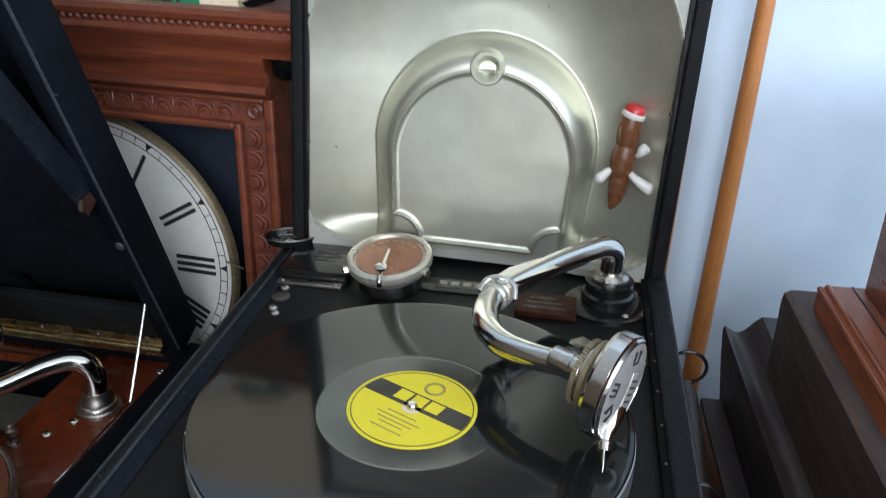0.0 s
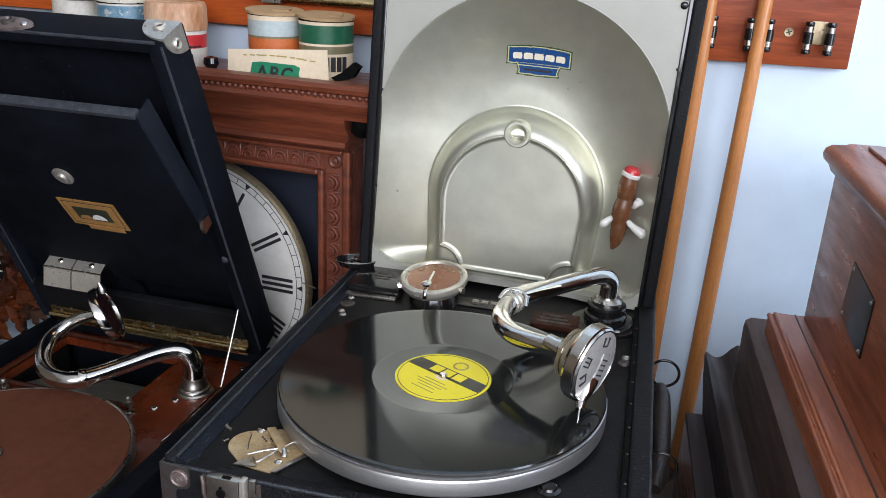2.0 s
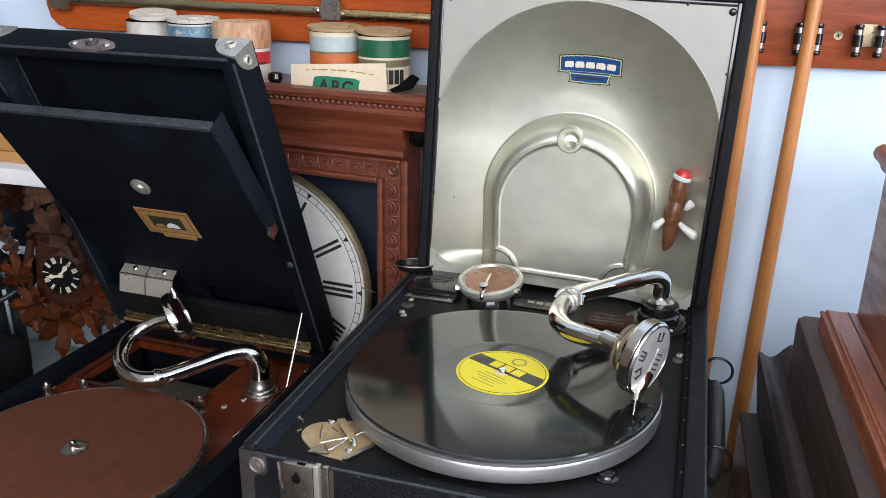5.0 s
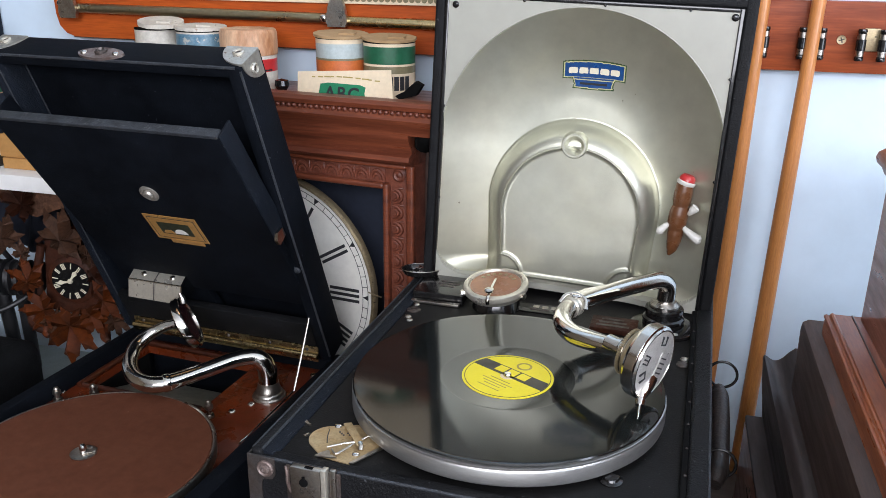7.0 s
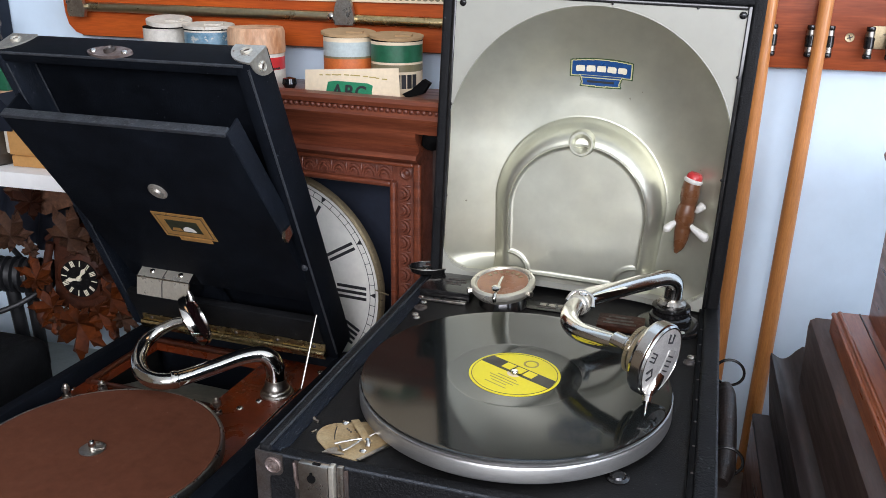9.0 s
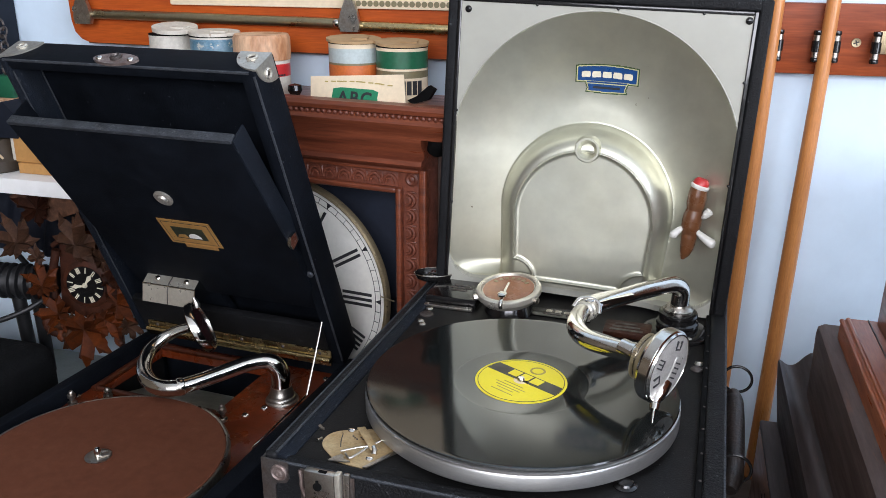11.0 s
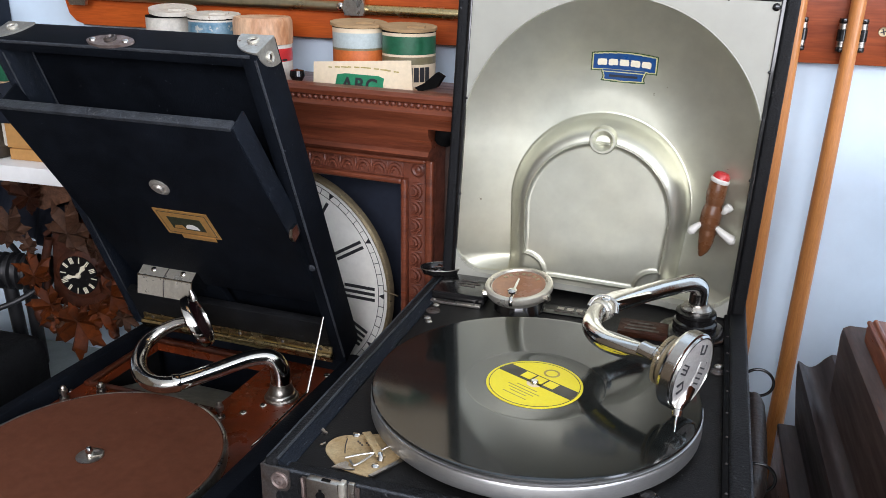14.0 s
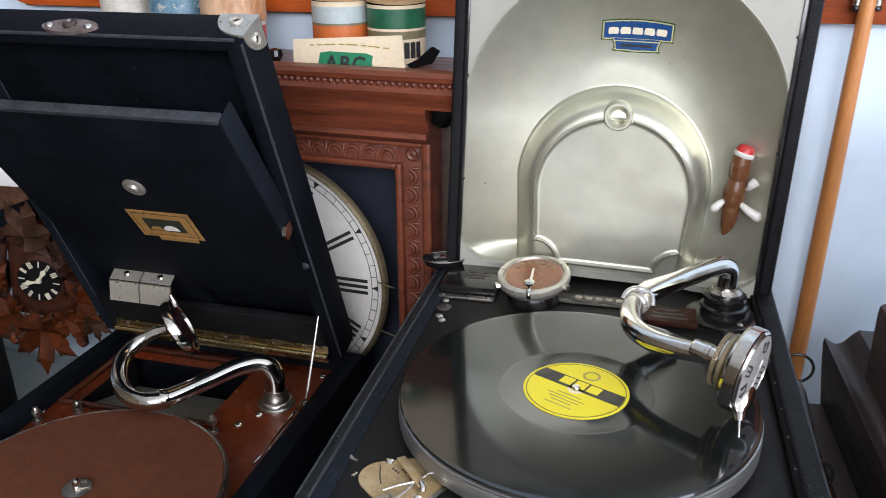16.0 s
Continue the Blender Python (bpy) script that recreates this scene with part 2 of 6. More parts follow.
M["rack_wood"] = material("red_varnished_wood", (0.27, 0.055, 0.013), 0.5, vary=0.28, scale=12, stretch=(0.6, 5, 7), second=(0.13, 0.021, 0.006), coat=0.03, spec=0.2)
M["navy_panel"] = material("dark_navy_paint", (0.008, 0.012, 0.022), 0.6, vary=0.2, scale=20, spec=0.25)
M["rivet"] = material("brown_stained_nickel", (0.27, 0.22, 0.20), 0.45, 0.6, vary=0.3, scale=120, second=(0.15, 0.10, 0.085), bump=0.3, bump_scale=400)
M["speed_brass"] = material("matt_tan_brass", (0.46, 0.345, 0.19), 0.52, 0.3, vary=0.3, scale=70, second=(0.36, 0.235, 0.10), spots=(190, 0.66, (0.17, 0.11, 0.055)))
M["bag_leather"] = material("matt_black_leather", (0.006, 0.0065, 0.007), 0.7, vary=0.3, scale=40, bump=0.5, bump_scale=240, spec=0.15)
M["tin_brown"] = material("dark_brown_tin", (0.055, 0.040, 0.026), 0.45, vary=0.25, scale=40, second=(0.03, 0.022, 0.015))
M["carved_dusty"] = material("dusty_carved_wood", (0.135, 0.062, 0.034), 0.6, vary=0.33, scale=38, second=(0.050, 0.024, 0.015), bump=0.7, bump_scale=170, spec=0.25)
M["cardboard_orange"] = material("orange_brown_card", (0.50, 0.26, 0.08), 0.7, vary=0.12, scale=30, second=(0.38, 0.18, 0.05))


# ---- mesh helpers ----
def thing(name, label, category, m=None, group="", kind=""):
    ob = new(name)
    ob.empty_display_size = 0.02
    if m is not None:
        ob.matrix_world = m
    return tagged(ob, label, category, group, kind)


def mesh_of(bm, name, mats, smooth=True):
    me = bpy.data.meshes.new(name)
    bmesh.ops.recalc_face_normals(bm, faces=bm.faces)
    bm.to_mesh(me)
    bm.free()
    for m in (mats if isinstance(mats, (list, tuple)) else [mats]):
        me.materials.append(m)
    if smooth:
        me.polygons.foreach_set("use_smooth", [True] * len(me.polygons))
        me.set_sharp_from_angle(angle=radians(38))
    return me


def part(name, bm, mat, parent=None, label="", m=None, smooth=True):
    ob = new(name, mesh_of(bm, name, mat, smooth))
    if parent is not None:
        ob.parent = parent
    if m is not None:
        ob.matrix_basis = m
    if label:
        ob["label"] = label
    return ob


def solo(name, bm, mat, label, category, m=None, group="", kind="", smooth=True):
    return tagged(part(name, bm, mat, None, label, m, smooth), label, category, group, kind)


def place(bm, made, m):
    bmesh.ops.transform(bm, matrix=m, verts=made)


def box(x0, x1, y0, y1, z0, z1, bevel=0.0, bm=None, seg=2, m=None, index=0):
    bm = bm or bmesh.new()
    r = bmesh.ops.create_cube(bm, size=1.0)
    vs = r["verts"]
    for v in vs:
        v.co = ((x0 + x1) / 2 + v.co.x * (x1 - x0), (y0 + y1) / 2 + v.co.y * (y1 - y0), (z0 + z1) / 2 + v.co.z * (z1 - z0))
    fs = {f for v in vs for f in v.link_faces}
    for f in fs:
        f.material_index = index
    if bevel:
        es = list({e for v in vs for e in v.link_edges})
        vs2 = bmesh.ops.bevel(bm, geom=es, offset=bevel, segments=seg, profile=0.6, affect="EDGES", clamp_overlap=True)["verts"]
        vs = list({*[v for v in vs if v.is_valid], *vs2})
    if m is not None:
        place(bm, vs, m)
    return bm


def lathe(profile, n=48, bm=None, m=None, index=0, cap=True):
    """A body turned round z from (radius, height) pairs."""
    bm = bm or bmesh.new()
    rings, made = [], []
    for r, z in profile:
        if r < 1e-6:
            ring = [bm.verts.new((0, 0, z))]
        else:
            ring = [bm.verts.new((r * math.cos(2 * math.pi * i / n), r * math.sin(2 * math.pi * i / n), z)) for i in range(n)]
        rings.append(ring)
        made += ring
    for a, b in zip(rings, rings[1:]):
        for i in range(n):
            j = (i + 1) % n
            if len(a) == 1 and len(b) == 1:
                break
            if len(a) == 1:
                f = bm.faces.new((a[0], b[i], b[j]))
            elif len(b) == 1:
                f = bm.faces.new((a[i], a[j], b[0]))
            else:
                f = bm.faces.new((a[i], a[j], b[j], b[i]))
            f.material_index = index
    if cap:
        for ring in (rings[0], rings[-1]):
            if len(ring) > 2:
                bm.faces.new(ring).material_index = index
    if m is not None:
        place(bm, made, m)
    return bm


def smooth_path(points, steps=8):
    pts = [Vector(p) for p in points]
    ext = [pts[0] * 2 - pts[1], *pts, pts[-1] * 2 - pts[-2]]
    out = []
    for i in range(1, len(ext) - 2):
        p0, p1, p2, p3 = ext[i - 1:i + 3]
        for k in range(steps):
            t = k / steps
            out.append(0.5 * (2 * p1 + (p2 - p0) * t + (2 * p0 - 5 * p1 + 4 * p2 - p3) * t * t + (3 * p1 - p0 - 3 * p2 + p3) * t ** 3))
    out.append(pts[-1])
    return out


def tube(points, radius, n=16, steps=8, bm=None, index=0, smooth=True):
    """A round bar along points; radius is a number or one number a point."""
    bm = bm or bmesh.new()
    path = smooth_path(points, steps) if smooth else [Vector(p) for p in points]
    if isinstance(radius, (int, float)):
        rad = [radius] * len(path)
    else:
        at = np.linspace(0, len(radius) - 1, len(path))
        rad = np.interp(at, range(len(radius)), radius)
    up, rings = None, []
    for i, p in enumerate(path):
        d = (path[min(i + 1, len(path) - 1)] - path[max(i - 1, 0)]).normalized()
        if up is None:
            up = d.orthogonal().normalized()
        up = (up - d * up.dot(d)).normalized()
        side = d.cross(up)
        rings.append([bm.verts.new(p + (up * math.cos(a) + side * math.sin(a)) * float(rad[i])) for a in (2 * math.pi * k / n for k in range(n))])
    for a, b in zip(rings, rings[1:]):
        for i in range(n):
            j = (i + 1) % n
            bm.faces.new((a[i], a[j], b[j], b[i])).material_index = index
    for ring in (rings[0], rings[-1]):
        bm.faces.new(ring).material_index = index
    return bm


def prism(outline, a0, a1, axis="z", bm=None, index=0, m=None):
    """A flat outline pushed from a0 to a1 along an axis; the outline runs in the other two axes, in order."""
    bm = bm or bmesh.new()

    def at(p, a):
        return {"z": (p[0], p[1], a), "y": (p[0], a, p[1]), "x": (a, p[0], p[1])}[axis]

    lo, hi = [bm.verts.new(at(p, a0)) for p in outline], [bm.verts.new(at(p, a1)) for p in outline]
    k = len(outline)
    for i in range(k):
        j = (i + 1) % k
        bm.faces.new((lo[i], lo[j], hi[j], hi[i])).material_index = index
    bm.faces.new(lo).material_index = index
    bm.faces.new(hi).material_index = index
    if m is not None:
        place(bm, lo + hi, m)
    return bm


def arc(cx, cy, r, a0, a1, n=12):
    return [(cx + r * math.cos(radians(a0 + (a1 - a0) * i / n)), cy + r * math.sin(radians(a0 + (a1 - a0) * i / n))) for i in range(n + 1)]


def dome(r, h, n=14):
    return [(r, 0), (r, h * 0.3), (r * 0.8, h * 0.75), (r * 0.45, h * 0.95), (0, h)]


def aim(p, normal, spin=0):
    """A pose at p whose z points along normal."""
    return Matrix.Translation(p) @ Vector(normal).to_track_quat("Z", "Y").to_matrix().to_4x4() @ pose(0, 0, 0, 0, 0, spin)

# ---- room ----
def slab(name, x0, x1, y0, y1, z0, z1, mat, label, category):
    return solo(name, box(x0, x1, y0, y1, z0, z1), mat, label, category, kind="structure", smooth=False)


T = 0.12
slab("floor", ROOM_X0 - T, ROOM_X1 + T, BACK_Y - T, WALL_Y + T, FLOOR_Z - T, FLOOR_Z, M["floor"], "plain brown carpeted floor of the room", "floor")
slab("ceiling", ROOM_X0 - T, ROOM_X1 + T, BACK_Y - T, WALL_Y + T, CEIL_Z, CEIL_Z + T, M["ceiling"], "plain white painted ceiling", "ceiling")
slab("wall_north", ROOM_X0 - T, ROOM_X1 + T, WALL_Y, WALL_Y + T, FLOOR_Z, CEIL_Z, M["wall"], "cool white painted wall with small marks", "wall")
# unseen wall, dark brown so that the bowl's right rim reflects dark
slab("wall_west", ROOM_X0 - T, ROOM_X0, BACK_Y, WALL_Y, FLOOR_Z, CEIL_Z, M["west_dark"], "unseen side wall, made dark brown to darken reflections in the lid", "wall")


def wall_with_opening(name, along, fixed0, fixed1, lo, hi, o0, o1, z0, z1, label):
    bm = bmesh.new()
    for a0, a1, b0, b1 in ((lo, o0, FLOOR_Z, CEIL_Z), (o1, hi, FLOOR_Z, CEIL_Z), (o0, o1, FLOOR_Z, z0), (o0, o1, z1, CEIL_Z)):
        if along == "x":
            box(a0, a1, fixed0, fixed1, b0, b1, bm=bm)
        else:
            box(fixed0, fixed1, a0, a1, b0, b1, bm=bm)
    return solo(name, bm, M["wall_back"], label, "wall", kind="structure", smooth=False)


wall_with_opening("wall_south", "x", BACK_Y - T, BACK_Y, ROOM_X0, ROOM_X1, *SOUTH_WINDOW, "painted wall with a window opening")
wall_with_opening("wall_east", "y", ROOM_X1, ROOM_X1 + T, BACK_Y, WALL_Y, *EAST_WINDOW, "painted wall with a window opening")

# table under the gramophones
tb = thing("table", "dark wooden table under the two gramophones", "table")
part("tabletop", box(-1.25, 0.95, -0.62, 0.40, TABLE_Z - 0.03, TABLE_Z, 0.004), M["table"], tb)
for lx in (-1.2, 0.90):
    for ly in (-0.57, 0.35):
        part("leg", box(lx - 0.03, lx + 0.03, ly - 0.03, ly + 0.03, FLOOR_Z, TABLE_Z - 0.031, 0.004), M["table"], tb)


def screw(parent, p, r=0.0035, mat="nickel_dull", normal=(0, 0, 1), name="screw"):
    """A domed screw head with a slot."""
    bm = lathe(dome(r, r * 0.55), 16)
    box(-r * 0.85, r * 0.85, -r * 0.12, r * 0.12, r * 0.35, r * 0.62, bm=bm)
    return part(name, bm, M[mat], parent, "", aim(p, normal))


# ---- portable gramophone with a silver reflector lid ----
D = pose(0, 0, 0, 0, 0, -2)
BOARD = 0.140
CX0, CX1, CY0, CY1, CZ0, CZT = -0.160, 0.163, -0.141, 0.275, 0.0, 0.1470
solo("plinth_box", box(-0.155, 0.155, -0.13, 0.25, TABLE_Z, -0.001, 0.004), M["black"], "plain dark box that lifts the gramophone off the table", "box", m=D)
gram = thing("portable_gramophone", "open black portable wind-up gramophone with silver reflector lid", "gramophone", D)
RIM = 0.016
case = part("case", box(CX0 + 0.001, CX1 - 0.001, CY0, CY0 + 0.012, CZ0, BOARD + 0.002, 0.003), M["leatherette"], gram, "black leatherette case with worn edges")
part("side_panel", box(CX0, CX0 + 0.0095, CY0 + 0.001, CY1, CZ0, CZT, 0.0035, seg=3), M["leatherette"], gram)
part("side_panel", box(CX1 - RIM, CX1, CY0 + 0.001, CY1, CZ0, CZT, 0.0035, seg=3), M["leatherette"], gram)
part("back_panel", box(CX0 + RIM, CX1 - RIM, CY1 - 0.012, CY1, CZ0, BOARD + 0.006, 0.003), M["leatherette"], gram)
part("motor_board", box(CX0 + RIM, CX1 - RIM, CY0 + 0.012, CY1 - 0.012, BOARD - 0.008, BOARD), M["board"], gram)
part("liner", prism([(CX0 + 0.0094, BOARD - 0.02), (CX0 + 0.0094, CZT - 0.0022), (CX0 + 0.0120, CZT - 0.0026), (CX0 + 0.0185, BOARD + 0.0012), (CX0 + 0.0185, BOARD - 0.02)], CY0 + 0.004, CY1 - 0.02, "y"), M["leather_scuffed"], gram, "scuffed navy cloth lining strip")
part("liner", box(CX1 - RIM - 0.0045, CX1 - RIM, CY0 + 0.013, CY1 - 0.02, BOARD, BOARD + 0.0055, 0.001), M["black"], gram)

# rust-spotted corner plate, lock and hasp on the front
fy = CY0 - 0.0001
cp = part("corner_plate", prism([(CX0 - 0.0012, 0.06), (CX0 - 0.0012, 0.1435), (-0.1395, 0.1425), (-0.1390, 0.129), (-0.1415, 0.1255), (-0.1490, 0.1245), (-0.1505, 0.121), (-0.1505, 0.06)], fy - 0.0016, fy, "y"), M["rusty"], gram, "rusty steel corner plate")
part("corner_plate", box(CX0 - 0.0015, CX0 - 0.0001, CY0 - 0.001, CY0 + 0.020, 0.06, 0.143, 0.0004), M["rusty"], gram)
part("rivet", lathe([(0.0066, 0), (0.0066, 0.0014), (0.0056, 0.0020), (0.0046, 0.0010), (0.0036, 0.0010), (0.0034, 0.0022), (0.0018, 0.0026), (0.0014, 0.0012), (0, 0.0012)], 28), M["rivet"], cp, "", aim((-0.1465, fy - 0.0016, 0.1339), (0, -1, 0)))
part("lock_plate", box(-0.1300, -0.0870, fy - 0.0014, fy, 0.100, 0.1405, 0.0006), M["rusty"], gram)
part("hasp", tube([(-0.1300, fy - 0.001, 0.1390), (-0.1285, fy - 0.002, 0.1330), (-0.1285, fy - 0.002, 0.1260), (-0.1265, fy - 0.001, 0.118)], 0.0015, 8, 4), M["rivet"], gram)
lock = part("lock", box(-0.1243, -0.1008, fy - 0.006, fy, 0.108, 0.1430, 0.0012), M["nickel_dull"], gram, "pitted nickel case lock")
part("strike", box(-0.1003, -0.0962, fy - 0.0066, fy, 0.104, 0.1445, 0.0008), M["nickel_clip"], lock)
part("strike", box(-0.0945, -0.0900, fy - 0.0036, fy, 0.104, 0.1440, 0.0008), M["nickel_dull"], lock)
part("slot", box(-0.1135, -0.1072, fy - 0.0048, fy - 0.002, 0.1424, 0.1434), M["black"], lock)
kh = lathe([(0.0017, 0), (0.0033, 0), (0.0033, 0.0009), (0.0017, 0.0011)], 18)
box(-0.0010, 0.0010, -0.0052, 0.0, 0.0002, 0.0010, bm=kh)
part("keyhole", kh, M["black"], lock, "", aim((-0.1137, fy - 0.006, 0.1315), (0, -1, 0), 180))
# bare-worn arrises of the case
for x in (CX0 + 0.0014, CX1 - 0.0014):
    part("worn_edge", tube([(x, CY0 + 0.004, CZT - 0.0011), (x, 0.05, CZT - 0.0011), (x, CY1 - 0.01, CZT - 0.0011)], 0.0013, 6, 4), M["leather_edge"], gram)
part("worn_edge", tube([(CX0 + 0.004, CY0 + 0.0009, BOARD + 0.0012), (0, CY0 + 0.0009, BOARD + 0.0012), (CX1 - 0.004, CY0 + 0.0009, BOARD + 0.0012)], 0.0013, 6, 4), M["leather_edge"], gram)
part("worn_edge", tube([(CX0 + 0.0088, CY0 + 0.004, CZT - 0.0010), (CX0 + 0.0088, CY1 - 0.03, CZT - 0.0010)], 0.0011, 6, 4), M["leather_edge"], gram)
part("worn_patch", prism([(-0.1440, -0.0850), (-0.1420, -0.0835), (-0.1385, -0.0870), (-0.1360, -0.0880), (-0.1370, -0.0895), (-0.1410, -0.0880)], BOARD - 0.001, BOARD + 0.0016), M["nickel_dull"], gram)
part("worn_patch", prism([(-0.1350, -0.1045), (-0.1325, -0.1000), (-0.1312, -0.1010), (-0.1328, -0.1050)], BOARD - 0.001, BOARD + 0.0014), M["nickel_dull"], gram)

# carrying handle and its two rings
handle = part("handle", tube([(0.1715, 0.137, 0.111), (0.1735, 0.126, 0.106), (0.1745, 0.09, 0.099), (0.1745, 0.05, 0.093), (0.1735, 0.028, 0.088), (0.1715, 0.016, 0.084)],
                             [0.0055, 0.0085, 0.0088, 0.0085, 0.0088, 0.006], 16, 8), M["leather_handle"], gram, "worn black leather carrying handle")
for ry, rz in ((0.142, 0.122), (0.030, 0.096)):
    pts = [(0.1745 + 0.013 * math.cos(a), ry, rz + 0.013 * math.sin(a)) for a in np.linspace(math.pi, 3 * math.pi, 24)]
    part("ring", tube(pts, 0.0013, 10, 2), M["bakelite"], handle)
    part("ring_plate", box(CX1, CX1 + 0.002, ry - 0.009, ry + 0.009, 0.100, 0.122, 0.0008), M["rusty"], gram)

# platter
part("platter", lathe([(0.03, 0.0035), (0.1262, 0.0035), (0.1278, 0.005), (0.1278, 0.0150), (0.1268, 0.0166), (0.1275, 0.0172), (0.1275, 0.0188), (0.1258, 0.0196), (0.03, 0.0196)], 144, m=pose(0, 0, BOARD)), M["steel"], gram, "bright steel platter rim")
part("platter_hub", lathe([(0.02, 0.0005), (0.02, 0.0085), (0.01, 0.0085)], 24, m=pose(0, 0, BOARD)), M["steel"], gram)
part("spindle", lathe([(0.0034, 0.019), (0.0034, 0.0235), (0.0026, 0.0250), (0, 0.0256)], 20, m=pose(0, 0, BOARD)), M["chrome"], gram)

# speed and brake plate, front left of the board
outline = arc(-0.1170, -0.1000, 0.0165, 118, 236, 14) + [(-0.1140, -0.1240), (-0.091, -0.1280), (-0.072, -0.0960), (-0.086, -0.080), (-0.1045, -0.0765)]
sp = part("speed_plate", prism(outline, BOARD, BOARD + 0.0012), M["speed_brass"], gram, "scratched brass speed scale plate", pose(0.0035, -0.0010, 0))
part("lever", box(-0.0032, 0.0032, -0.0165, 0.0165, 0, 0.0012, 0.0004), M["speed_brass"], sp, "", pose(-0.1000, -0.0945, BOARD + 0.0040, 0, 6, 41))
part("lever_tip", tube([(-0.0905, -0.1050, BOARD + 0.0048), (-0.0890, -0.1075, BOARD + 0.0042), (-0.0885, -0.1100, BOARD + 0.0020)], 0.0021, 10, 4), M["chrome"], sp)
part("spring_wire", tube([(-0.0740, -0.0780, BOARD + 0.005), (-0.083, -0.086, BOARD + 0.005), (-0.094, -0.1035, BOARD + 0.004), (-0.1015, -0.1190, BOARD + 0.003), (-0.1045, -0.1205, BOARD + 0.003), (-0.1085, -0.1165, BOARD + 0.003)], 0.0008, 8, 5), M["nickel_dull"], sp)
part("spring_wire", tube([(-0.1130, -0.1150, BOARD + 0.003), (-0.1040, -0.1085, BOARD + 0.0035), (-0.0940, -0.1035, BOARD + 0.0045)], 0.0007, 8, 4), M["nickel_dull"], sp)
part("pointer", prism([(-0.1175, -0.1275), (-0.1150, -0.1225), (-0.1110, -0.1180), (-0.1085, -0.1190), (-0.1075, -0.1225), (-0.1010, -0.1245), (-0.1050, -0.1262)], BOARD + 0.0018, BOARD + 0.0027), M["nickel_dull"], sp)
for p in ((-0.1180, -0.0835), (-0.0900, -0.1150), (-0.0810, -0.0925)):
    screw(sp, (*p, BOARD + 0.0012), 0.0029, "chrome")
part("bracket", prism([(-0.0900, -0.1275), (-0.0745, -0.0985), (-0.066, -0.0925), (-0.062, -0.097), (-0.072, -0.1010), (-0.0870, -0.1275)], BOARD + 0.0014, BOARD + 0.0024), M["nickel_dull"], sp)
part("scale_line", tube([(-0.1225, -0.0900, BOARD + 0.0013), (-0.1200, -0.0990, BOARD + 0.0013), (-0.1165, -0.1075, BOARD + 0.0013)], 0.0004, 6, 3), M["ink"], sp)
for k in range(5):
    part("print_bar", box(-0.0007, 0.0007, -0.0010, 0.0010, 0, 0.0002), M["rusty"], sp, "", pose(-0.1135 + 0.0022 * k, -0.0905 - 0.0016 * (k % 3), BOARD + 0.0012, 0, 0, 25))

# board screws, rosettes and the front stud
screw(gram, (0.1375, 0.112, BOARD), 0.0055, "rusty")
screw(gram, (0.139, 0.124, BOARD), 0.0040)
part("rosette", lathe([(0.0072, 0), (0.0072, 0.0012), (0.0052, 0.0024), (0.003, 0.0022), (0.003, 0.003), (0, 0.0034)], 24, m=pose(-0.135, 0.151, BOARD)), M["rusty"], gram, "red-brown corroded rosette")
for p in ((-0.137, 0.166), (-0.135, 0.133), (-0.131, 0.126)):
    screw(gram, (*p, BOARD), 0.0036)
part("stud", lathe([(0.0085, 0), (0.0085, 0.001), (0.006, 0.002), (0.0052, 0.0035), (0, 0.0045)], 20, m=pose(0.096, -0.088, BOARD)), M["bakelite"], gram)
for p in ((0.0925, -0.0885), (0.0995, -0.0855)):
    screw(gram, (*p, BOARD + 0.0022), 0.0022, "chrome")
for k in range(9):
    screw(gram, (CX1 - RIM - 0.0015, -0.11 + 0.036 * k, BOARD + 0.006), 0.0011, "rusty", name="tack")
part("slip", prism([(0.086, 0.118), (0.100, 0.121), (0.103, 0.129), (0.098, 0.134), (0.089, 0.128)], BOARD, BOARD + 0.003), M["nickel_dull"], gram)

# needle tray with loose needles, back left
tray = part("needle_tray", box(-0.146, -0.090, 0.178, 0.232, BOARD, BOARD + 0.011, 0.002), M["bakelite"], gram, "black needle tray with a metal hinge strip")
part("hinge_strip", box(-0.145, -0.092, 0.170, 0.1765, BOARD + 0.0005, BOARD + 0.0035, 0.0008), M["nickel_dull"], tray)
for x in (-0.141, -0.097):
    screw(tray, (x, 0.1732, BOARD + 0.0035), 0.0016)
part("needle_cup", lathe([(0.012, 0), (0.0175, 0.0030), (0.0195, 0.0085), (0.0188, 0.0092), (0.0178, 0.0085), (0.0150, 0.0036), (0, 0.0022)], 36, m=pose(-0.154, 0.232, CZT, 0, 0, 20) @ Matrix.Diagonal((1.15, 0.75, 1, 1))), M["bakelite"], tray)
part("cup_rim", lathe([(0.0186, 0.0086), (0.0196, 0.0096), (0.0198, 0.0086)], 36, m=pose(-0.154, 0.232, CZT, 0, 0, 20) @ Matrix.Diagonal((1.15, 0.75, 1, 1)), cap=False), M["nickel_dull"], tray)
for i, (bx0, by0, bw) in enumerate(((-0.124, 0.213, 0.018), (-0.126, 0.206, 0.024), (-0.122, 0.199, 0.016))):
    part("print_bar", box(bx0, bx0 + bw, by0, by0 + 0.003, BOARD + 0.0111, BOARD + 0.0115), M["rusty"], tray)

